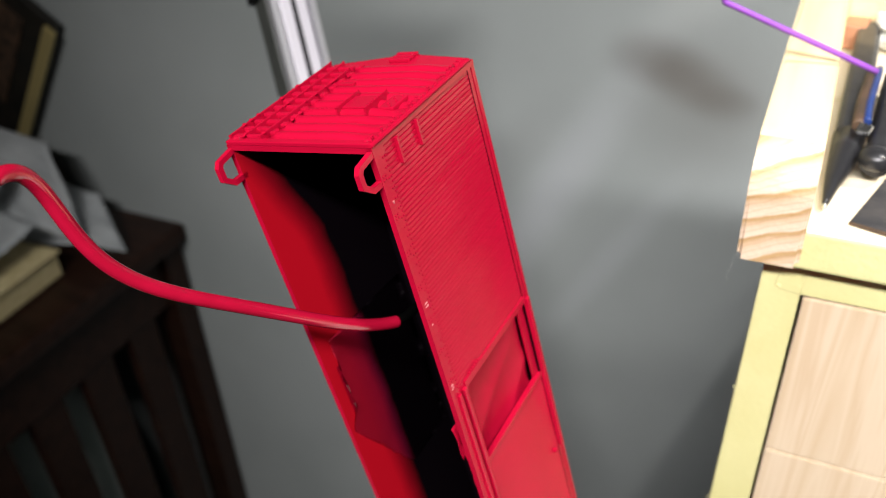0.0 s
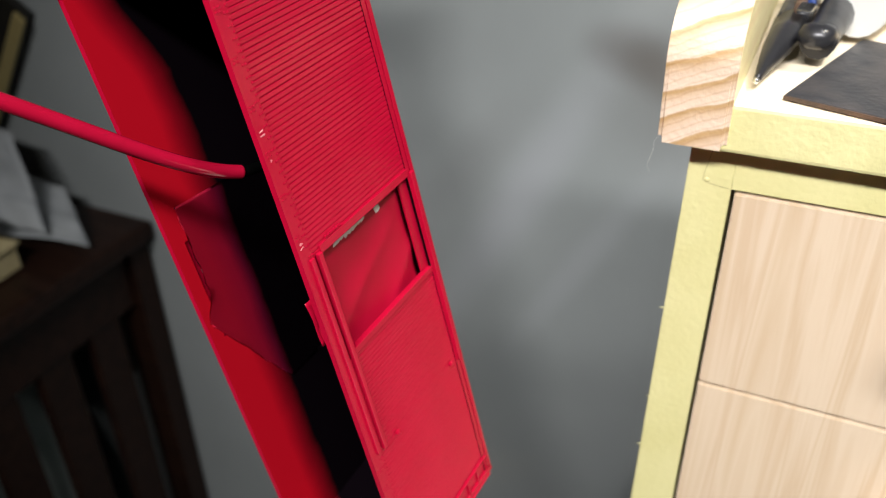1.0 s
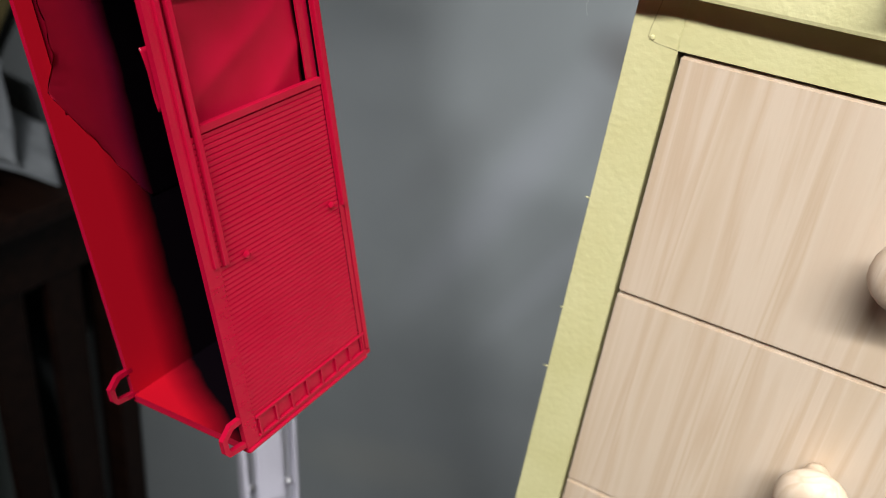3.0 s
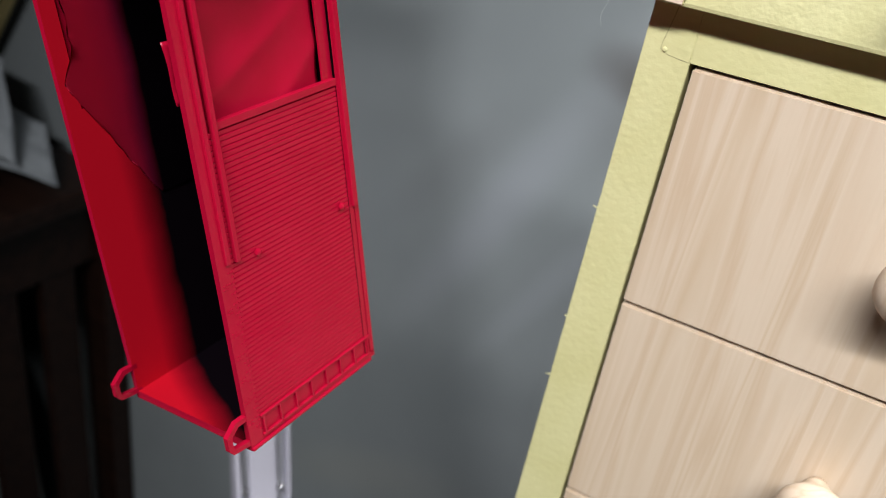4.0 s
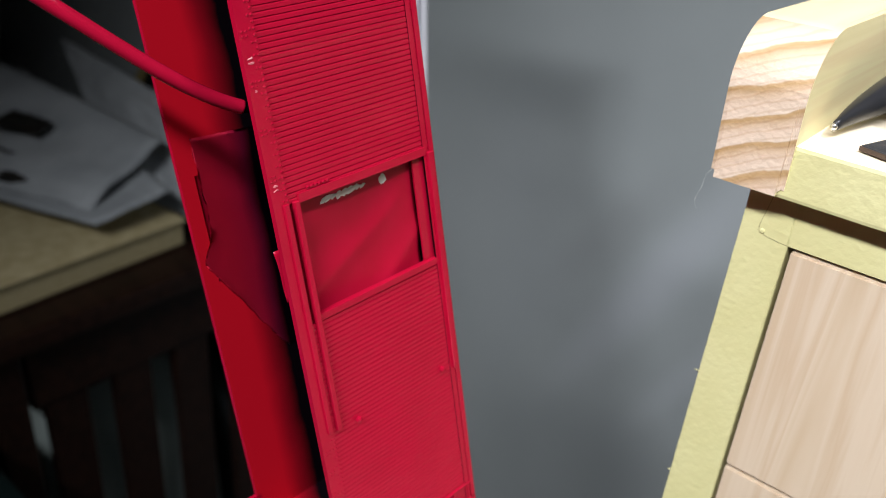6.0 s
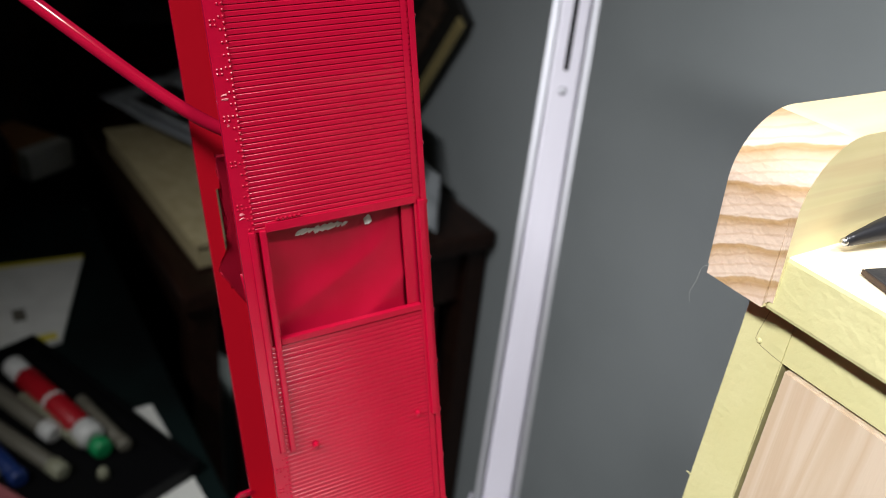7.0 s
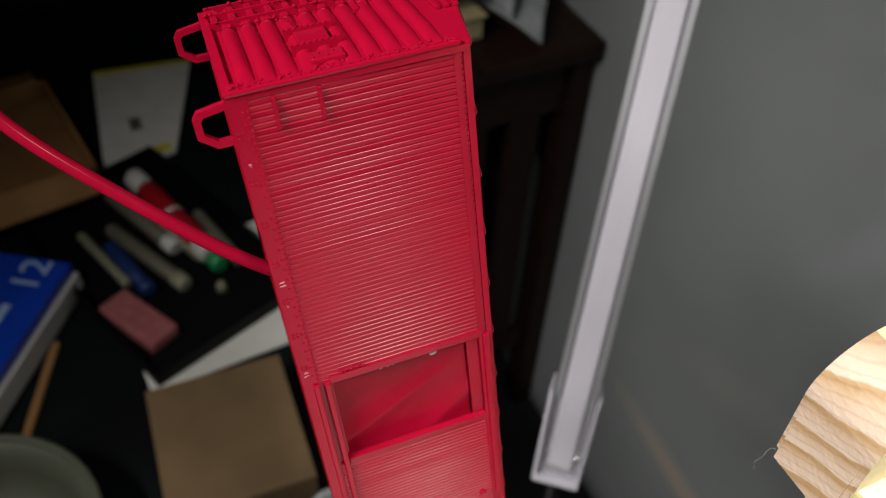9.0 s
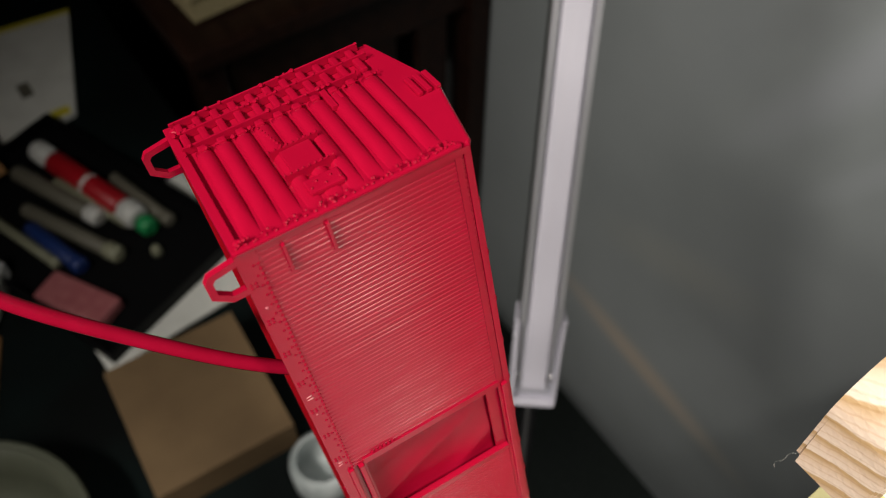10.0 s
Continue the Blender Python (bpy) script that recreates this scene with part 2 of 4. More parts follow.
noisy(TAN, 60, [(0.3, (0.42, 0.34, 0.18)), (0.7, (0.56, 0.48, 0.28))], 3.0, (1, 1, 14))
GOLD = mat("gold_leaf_moulding", (0.62, 0.5, 0.22), 0.4, 0.6)
rough_noise(GOLD, 60, 0.3, 0.55)
BLACKCARD = mat("black_picture_mount", (0.012, 0.011, 0.01), 0.5)
noisy(BLACKCARD, 60, [(0.3, (0.008, 0.008, 0.007)), (0.7, (0.02, 0.016, 0.012))])
BROWNPRINT = mat("brown_print", (0.06, 0.035, 0.02), 0.6)
noisy(BROWNPRINT, 90, [(0.35, (0.02, 0.014, 0.01)), (0.65, (0.09, 0.05, 0.03))])
CARTON = mat("brown_cardboard", (0.36, 0.23, 0.12), 0.8)
noisy(CARTON, 22, [(0.3, (0.14, 0.086, 0.04)), (0.7, (0.18, 0.113, 0.054))])
bumpy(CARTON, 120, 0.2, 0.001)
ORANGECARD = mat("orange_brown_cardboard", (0.34, 0.17, 0.06), 0.75)
noisy(ORANGECARD, 14, [(0.3, (0.27, 0.13, 0.04)), (0.7, (0.4, 0.21, 0.08))])
bumpy(ORANGECARD, 120, 0.2, 0.001)
STRAP = mat("brown_leather_strap", (0.2, 0.13, 0.07), 0.6)
noisy(STRAP, 40, [(0.3, (0.17, 0.1, 0.05)), (0.7, (0.27, 0.18, 0.1))])
BLUE = mat("glossy_blue_print", (0.005, 0.05, 0.5), 0.35)
noisy(BLUE, 10, [(0.3, (0.004, 0.04, 0.42)), (0.7, (0.006, 0.06, 0.55))])
LIGHTBLUE = mat("pale_blue_print", (0.4, 0.55, 0.8), 0.4)
WHITE = mat("white_plastic", (0.58, 0.58, 0.56), 0.4)
YELLOWPRINT = mat("yellow_print", (0.65, 0.55, 0.04), 0.5)
GREEN = mat("green_plastic", (0.01, 0.25, 0.08), 0.4)
REDPLASTIC = mat("red_plastic", (0.38, 0.006, 0.014), 0.4)
PINK = mat("pink_rubber", (0.45, 0.14, 0.14), 0.7)
noisy(PINK, 80, [(0.3, (0.28, 0.07, 0.08)), (0.7, (0.37, 0.12, 0.125))])
CREAM = mat("cream_plastic", (0.5, 0.5, 0.36), 0.5)
noisy(CREAM, 20, [(0.3, (0.2, 0.2, 0.135)), (0.7, (0.26, 0.26, 0.18))])
OLIVE = mat("olive_grey_plastic", (0.13, 0.14, 0.1), 0.5)
noisy(OLIVE, 20, [(0.3, (0.08, 0.088, 0.062)), (0.7, (0.105, 0.113, 0.08))])
GREYTAN = mat("grey_tan_plastic", (0.13, 0.12, 0.092), 0.5)
DARKBLUE = mat("dark_blue_plastic", (0.01, 0.03, 0.14), 0.4)
ALU = mat("satin_aluminium", (0.72, 0.72, 0.76), 0.38, 0.75)
noisy(ALU, 40, [(0.3, (0.52, 0.52, 0.56)), (0.7, (0.6, 0.6, 0.65))], 3.0, (1, 1, 0.1))
ALUWHITE = mat("pale_anodised_channel", (0.6, 0.58, 0.66), 0.5, 0.1)
noisy(ALUWHITE, 60, [(0.3, (0.5, 0.48, 0.55)), (0.7, (0.56, 0.54, 0.61))], 3.0, (1, 1, 0.1))
GUNMETAL = mat("grey_green_gunmetal", (0.07, 0.075, 0.07), 0.45, 0.3)
noisy(GUNMETAL, 60, [(0.3, (0.055, 0.06, 0.056)), (0.7, (0.085, 0.09, 0.084))])
STEEL = mat("polished_steel", (0.6, 0.6, 0.6), 0.25, 1.0)
rough_noise(STEEL, 200, 0.15, 0.4)
DARKSTEEL = mat("blackened_steel", (0.03, 0.03, 0.034), 0.32, 0.5)
rough_noise(DARKSTEEL, 200, 0.2, 0.45)
DARKPLATE = mat("dark_slate_plate", (0.035, 0.035, 0.04), 0.5)
noisy(DARKPLATE, 120, [(0.4, (0.025, 0.025, 0.028)), (0.7, (0.05, 0.045, 0.045))])
bumpy(DARKPLATE, 600, 0.4, 0.0006)
RUSTWOOD = mat("red_brown_wood", (0.4, 0.18, 0.1), 0.6)
noisy(RUSTWOOD, 60, [(0.3, (0.36, 0.15, 0.08)), (0.7, (0.44, 0.21, 0.12))], 4.0, (1, 6, 6))
PURPLE = mat("purple_wire_coating", (0.22, 0.06, 0.38), 0.4)
# pale colour for the form that stands in for lit wall behind the slats
GAPGREEN = mat("grey_green_gap_filler", (0.1, 0.13, 0.12), 0.9)
noisy(GAPGREEN, 8, [(0.3, (0.3, 0.36, 0.34)), (0.7, (0.4, 0.46, 0.44))])
CLEAR = mat("cloudy_plastic", (0.5, 0.55, 0.55), 0.35)
noisy(CLEAR, 30, [(0.3, (0.3, 0.34, 0.34)), (0.7, (0.6, 0.64, 0.64))])


# ---- building tools ----
def thing(name, m, label, category, group="", kind=""):
    ob = new(name)
    ob.matrix_world = m
    return tagged(ob, label, category, group, kind)


def part(name, bm, material, parent, label=""):
    me = bpy.data.meshes.new(name)
    bmesh.ops.recalc_face_normals(bm, faces=bm.faces)
    bm.to_mesh(me)
    bm.free()
    for one in material if isinstance(material, (list, tuple)) else [material]:
        me.materials.append(one)
    ob = new(name, me)
    if parent:
        ob.parent = parent
    return tagged(ob, label)


def solo(name, bm, material, m, label, category, group="", kind=""):
    """A thing of one mesh."""
    ob = part(name, bm, material, None)
    ob.matrix_world = m
    return tagged(ob, label, category, group, kind)


def box(bm, x0, x1, y0, y1, z0, z1, bevel=0.0):
    m = Matrix.LocRotScale(((x0 + x1) / 2, (y0 + y1) / 2, (z0 + z1) / 2), None, (abs(x1 - x0), abs(y1 - y0), abs(z1 - z0)))
    made = bmesh.ops.create_cube(bm, size=1, matrix=m)["verts"]
    if bevel:
        edges = {e for v in made for e in v.link_edges}
        bmesh.ops.bevel(bm, geom=list(edges), offset=bevel, segments=2, affect="EDGES", profile=0.6)
    return bm


def boxed(*a):
    return box(bmesh.new(), *a)


def prism(bm, outline, along, a, b):
    """An outline of (p, q) drawn out along x, y or z from a to b. p, q are the other two axes in their order."""
    def at(p, q, s):
        return {"x": (s, p, q), "y": (p, s, q), "z": (p, q, s)}[along]
    lo = [bm.verts.new(at(p, q, a)) for p, q in outline]
    hi = [bm.verts.new(at(p, q, b)) for p, q in outline]
    bm.faces.new(lo)
    bm.faces.new(list(reversed(hi)))
    n = len(outline)
    for i in range(n):
        bm.faces.new((lo[i], lo[(i + 1) % n], hi[(i + 1) % n], hi[i]))
    return bm


def tube(bm, points, radius, sides=10, closed=True):
    """A round bar along points; radius is a number or one per point."""
    pts = [Vector(p) for p in points]
    rings, up = [], None
    for i, p in enumerate(pts):
        d = (pts[min(i + 1, len(pts) - 1)] - pts[max(i - 1, 0)]).normalized()
        if up is None:
            up = d.orthogonal().normalized()
        up = (up - d * up.dot(d)).normalized()
        side = d.cross(up)
        r = radius[i] if isinstance(radius, (list, tuple)) else radius
        rings.append([bm.verts.new(p + (up * math.cos(a) + side * math.sin(a)) * r) for a in (2 * math.pi * k / sides for k in range(sides))])
    for a, b in zip(rings, rings[1:]):
        for k in range(sides):
            f = bm.faces.new((a[k], a[(k + 1) % sides], b[(k + 1) % sides], b[k]))
            f.smooth = True
    if closed:
        bm.faces.new(list(reversed(rings[0])))
        bm.faces.new(rings[-1])
    return bm


def lathe(bm, profile, sides=28):
    """A turned form about z from (radius, height) pairs."""
    rings = [[bm.verts.new((r * math.cos(2 * math.pi * k / sides), r * math.sin(2 * math.pi * k / sides), h)) for k in range(sides)] for r, h in profile]
    for a, b in zip(rings, rings[1:]):
        for k in range(sides):
            f = bm.faces.new((a[k], a[(k + 1) % sides], b[(k + 1) % sides], b[k]))
            f.smooth = True
    bm.faces.new(list(reversed(rings[0])))
    bm.faces.new(rings[-1])
    return bm


def bezier(points, n):
    out, k = [], len(points) - 1
    for i in range(n + 1):
        s = i / n
        out.append(sum((Vector(p) * (math.comb(k, j) * s ** j * (1 - s) ** (k - j)) for j, p in enumerate(points)), Vector()))
    return out


def sheet(bm, w, h, nx, ny, height, thick=0.0003):
    """A thin sheet over (0, w) x (0, h) with a height function."""
    top = [[bm.verts.new((w * i / nx, h * j / ny, height(w * i / nx, h * j / ny))) for i in range(nx + 1)] for j in range(ny + 1)]
    low = [[bm.verts.new(v.co - Vector((0, 0, thick))) for v in row] for row in top]
    for j in range(ny):
        for i in range(nx):
            f = bm.faces.new((top[j][i], top[j][i + 1], top[j + 1][i + 1], top[j + 1][i]))
            f.smooth = True
            f = bm.faces.new((low[j][i], low[j + 1][i], low[j + 1][i + 1], low[j][i + 1]))
            f.smooth = True
    rim = [(0, i) for i in range(nx)] + [(j, nx) for j in range(ny)] + [(ny, i) for i in range(nx, 0, -1)] + [(j, 0) for j in range(ny, 0, -1)]
    for a, b in zip(rim, rim[1:] + rim[:1]):
        bm.faces.new((top[a[0]][a[1]], low[a[0]][a[1]], low[b[0]][b[1]], top[b[0]][b[1]]))
    return bm


def at(*rows):
    """A pose from an origin and three axes."""
    o, x, y, z = [Vector(r) for r in rows]
    m = Matrix((x, y, z)).transposed().to_4x4()
    m.translation = o
    return m


# ---- the room ----
def slab(name, x0, x1, y0, y1, z0, z1, material, label, category):
    return solo(name, boxed(x0, x1, y0, y1, z0, z1), material, Matrix(), label, category, kind="structure")


slab("floor", -3.2, 2.2, -2.4, WALL + 0.1, FLOOR - 0.1, FLOOR, CARPET, "dark green-black carpeted floor in shadow", "floor")
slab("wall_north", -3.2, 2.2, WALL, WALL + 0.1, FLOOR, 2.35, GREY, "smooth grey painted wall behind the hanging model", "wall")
slab("wall_south", -3.2, 2.2, -2.5, -2.4, FLOOR, 2.35, DARKWALL, "dark panelled wall behind the viewer", "wall")
slab("wall_west", -3.3, -3.2, -2.5, WALL + 0.1, FLOOR, 2.35, DARKWALL, "dark panelled side wall of the room", "wall")
slab("wall_east", 2.2, 2.3, -2.5, WALL + 0.1, FLOOR, 2.35, DARKWALL, "dark panelled side wall by the bench", "wall")
slab("ceiling", -3.3, 2.3, -2.5, WALL + 0.1, 2.35, 2.45, CEIL, "plain dull grey-white painted ceiling", "ceiling")

# ---- the hanging model boxcar ----
# x runs down its length, y from the open underside to the roof, z across to the near side
L, H, W, T = 0.1540, 0.0385, 0.0370, 0.0012
CAR = at((-0.06711, 0.10801, 1.19290), (0.1944, 0.05289, -0.9795), (0.07926, 0.99443, 0.06943), (0.97772, -0.09113, 0.18912))
CAR = Matrix.Translation(CAR.translation) @ CAR.to_quaternion().to_matrix().to_4x4()
DOOR0, DOOR1, RAIL1 = 0.0635, 0.0892, 0.1135
car = thing("model_boxcar", CAR, "red spray-painted plastic model boxcar shell hanging on a wire", "model train")


def siding(bm, u0, u1, v0, v1, top, base, pitch, groove=0.00026):
    """Boards across y, set side by side along x, with grooves between them; base is the inner face."""
    n = max(1, round((u1 - u0) / pitch))
    step = (u1 - u0) / n
    line = []
    out = 1 if top > base else -1
    for i in range(n):
        a = u0 + i * step
        tilt = 0.00009 * noise.noise(Vector((i * 0.61, u0 * 900, 0.3)))
        line += [(a + step * k, top - out * (groove * d + tilt * (k - 0.5))) for k, d in ((0.0, 1.0), (0.06, 1.0), (0.07, 0.8), (0.0985, 0.602), (0.1324, 0.42), (0.1711, 0.258), (0.2141, 0.117), (0.2607, 0.0), (0.91, 0.0), (0.955, 0.3), (0.985, 1.0))]
    line.append((u1, top - out * groove))
    outline = [(u1, base), (u0, base)]
    lo = [bm.verts.new((u, v0, z)) for u, z in line]
    hi = [bm.verts.new((u, v1, z)) for u, z in line]
    lo2 = [bm.verts.new((u, v0, z)) for u, z in outline]
    hi2 = [bm.verts.new((u, v1, z)) for u, z in outline]
    for i in range(len(line) - 1):
        bm.faces.new((lo[i], lo[i + 1], hi[i + 1], hi[i]))
    inner = bm.faces.new((lo2[0], lo2[1], hi2[1], hi2[0]))
    inner.material_index = 1
    bm.faces.new((lo[0], hi[0], hi2[1], lo2[1]))
    bm.faces.new((lo[-1], lo2[0], hi2[0], hi[-1]))
    bm.faces.new(lo + lo2)
    bm.faces.new(hi + hi2)
    return bm


def rivet(bm, x, y, z, r=0.00022, axis="z"):
    s = {"z": (1, 1, 0.7), "x": (0.7, 1, 1), "y": (1, 0.7, 1)}[axis]
    bmesh.ops.create_icosphere(bm, subdivisions=1, radius=r, matrix=Matrix.LocRotScale((x, y, z), None, s))


def inside_out(bm, sign):
    """Faces turned to the inside take the second material."""
    bmesh.ops.recalc_face_normals(bm, faces=bm.faces)
    for f in bm.faces:
        if f.normal.z * sign < -0.5:
            f.material_index = 1


def side(sign):
    """One long side; sign 1: the near side at z = 0, -1: the far side at z = -W."""
    top, base = (0.0, -T) if sign > 0 else (-W, -W + T)
    bm = bmesh.new()
    siding(bm, 0.0012, DOOR0, 0.0034, H, top, base, 0.00104 * (1 if sign > 0 else 2))
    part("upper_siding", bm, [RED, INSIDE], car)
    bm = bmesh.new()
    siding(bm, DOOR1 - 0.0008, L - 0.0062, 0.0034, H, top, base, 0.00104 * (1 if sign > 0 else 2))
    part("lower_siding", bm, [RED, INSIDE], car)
    # sill strip along the open edge, with rivets
    bm = bmesh.new()
    lift = 0.00012 * sign
    box(bm, 0.0, L, 0.0, 0.0034, base, top + lift)
    inside_out(bm, sign)
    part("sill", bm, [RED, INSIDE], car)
    bm = bmesh.new()
    for a, b in ((0.003, DOOR0 - 0.001), (RAIL1 + 0.0014, L - 0.003)):
        k = round((b - a) / 0.0011)
        for i in range(k + 1):
            rivet(bm, a + (b - a) * i / k, 0.0031, top + lift, 0.00034)
            if i % 2 == 0:
                rivet(bm, a + (b - a) * i / k, 0.0023, top + lift, 0.0003)
        for i in range(7):
            u = a + (b - a) * (i + 0.4) / 7
            for du, dv in ((0.0, 0.0), (0.0008, 0.0), (0.0, 0.0008), (0.0008, 0.0008)):
                rivet(bm, u + du, 0.0007 + dv, top + lift, 0.0003)
    part("rivets", bm, RED, car)["kind"] = "stuff"
    # end strips
    bm = bmesh.new()
    box(bm, 0.0, 0.0011, 0.0034, H, base, top + lift, 0.0001)
    inside_out(bm, sign)
    part("end_strip", bm, [RED, INSIDE], car)
    # door opening: posts behind the rails
    for v0, v1 in ((0.0028, 0.0058), (H - 0.0042, H)) if sign > 0 else ((H - 0.0042, H),):
        bm = bmesh.new()
        box(bm, DOOR0 - 0.0004, DOOR1 - 0.0009, v0, v1, base, top - 0.0007 * sign)
        inside_out(bm, sign)
        part("door_post", bm, [RED, INSIDE], car)
    # rails
    for v0, v1 in ((0.0041, 0.0053), (H - 0.0009, H + 0.0006)):
        bm = bmesh.new()
        outer = top + 0.0009 * sign
        box(bm, DOOR0 - 0.0004, RAIL1 + (-0.0002 if v0 < 0.01 else 0.0015), v0, v1, top - 0.0003 * sign, outer, 0.0002)
        part("door_rail", bm, RED, car)
    bm = bmesh.new()
    box(bm, DOOR0 - 0.0004, RAIL1 - 0.0004, 0.0019, 0.0031, top - 0.0003 * sign, top + 0.0007 * sign, 0.0002)
    part("sill_ridge", bm, RED, car)
    # lips of the opening
    bm = bmesh.new()
    box(bm, DOOR0 - 0.0016, DOOR0 + 0.0002, 0.0054, H - 0.001, top - 0.0004 * sign, top + 0.0004 * sign, 0.0001)
    for i in range(6):
        rivet(bm, DOOR0 - 0.0022, 0.0078 + 0.0009 * i, top + 0.0003 * sign, 0.0004)
    part("opening_lip", bm, RED, car)
    bm = bmesh.new()
    box(bm, DOOR1 - 0.0024, DOOR1 - 0.0009, 0.0054, H - 0.0014, base, top + 0.0003 * sign, 0.0002)
    inside_out(bm, sign)
    part("opening_lip", bm, [RED, INSIDE], car)
    for v in (0.0098, H - 0.0042):
        bm = bmesh.new()
        rivet(bm, 0.1136, v, top + 0.0005 * sign, 0.0009)
        part("door_stop", bm, RED, car)
    # grab irons by the upper end
    for v in (0.0073, 0.0146):
        bm = bmesh.new()
        box(bm, 0.0014, 0.0069, v - 0.00032, v + 0.00032, top - 0.0002 * sign, top + 0.0008 * sign, 0.0001)
        part("grab_iron", bm, RED, car)
    # ladder by the lower end
    bm = bmesh.new()
    for u in (L - 0.0058, L - 0.0012):
        box(bm, u - 0.00032, u + 0.00032, 0.0034, H, top - 0.0004 * sign, top + 0.0005 * sign, 0.00012)
    part("ladder_rail", bm, RED, car)
    bm = bmesh.new()
    box(bm, L - 0.0063, L, 0.0034, H, base, top - 0.0001 * sign)
    inside_out(bm, sign)
    part("ladder_backing", bm, [RED, INSIDE], car)
    for i in range(8):
        bm = bmesh.new()
        v = 0.0042 + (H - 0.005) * i / 7
        box(bm, L - 0.0058, L - 0.0012, v - 0.00026, v + 0.00026, top - 0.0004 * sign, top + 0.0005 * sign, 0.0001)
        part("rung", bm, RED, car)
    # stirrup steps at the corners
    for u, way in ((0.0012, 1), (L - 0.0012, -1)):
        z = top - 0.0006 * sign
        bm = bmesh.new()
        outer = [(-0.0007, 0.0012), (0.0002, -0.0044), (0.0015, -0.0053), (0.0046, -0.0053), (0.0068, -0.0026), (0.0068, 0.0012)]
        inner = [(0.0005, 0.0012), (0.0012, -0.0036), (0.0018, -0.0041), (0.0041, -0.0041), (0.0056, -0.0022), (0.0056, 0.0012)]
        rows = [[bm.verts.new((u + way * p, q, z + side_z)) for p, q in line] for line in (outer, inner) for side_z in (-0.0006, 0.0006)]
        for k in range(5):
            for a, b in ((0, 1), (1, 3), (3, 2), (2, 0)):
                bm.faces.new((rows[a][k], rows[a][k + 1], rows[b][k + 1], rows[b][k]))
        for k in (0, 5):
            bm.faces.new((rows[0][k], rows[1][k], rows[3][k], rows[2][k]))
        part("stirrup_step", bm, RED, car)


side(1)
side(-1)

# roof: two slopes with seam caps
PEAK = H + 0.0052
EAVE = 0.0002


def roof_slope(z0, z1):
    bm = bmesh.new()
    out = [(H - 0.0004, z0), (PEAK, z1), (PEAK - 0.0012, z1), (H - 0.0016, z0)]
    prism(bm, out, "x", 0.0004, L - 0.0004)
    bm.faces.ensure_lookup_table()
    bmesh.ops.recalc_face_normals(bm, faces=bm.faces)
    for f in bm.faces:
        if f.normal.y < -0.5:
            f.material_index = 1
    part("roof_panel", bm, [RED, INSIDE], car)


roof_slope(EAVE, -W / 2)
roof_slope(-W - EAVE, -W / 2)
bm = bmesh.new()
box(bm, 0.0003, L - 0.0003, H + 0.0001, H + 0.0014, -0.0006, 0.0002, 0.0001)
part("eave_strip", bm, RED, car)
for i in range(13):
    u = 0.0005 + (L - 0.001) * i / 12
    bm = bmesh.new()
    tube(bm, [(u, H + 0.001, EAVE - 0.0006), (u, H + 0.0016, EAVE - 0.0012), (u, PEAK + 0.0002, -W / 2), (u, H + 0.001, -W - EAVE), (u, H + 0.0006, -W - EAVE - 0.0003)], 0.0006, 6)
    part("seam_cap", bm, RED, car)


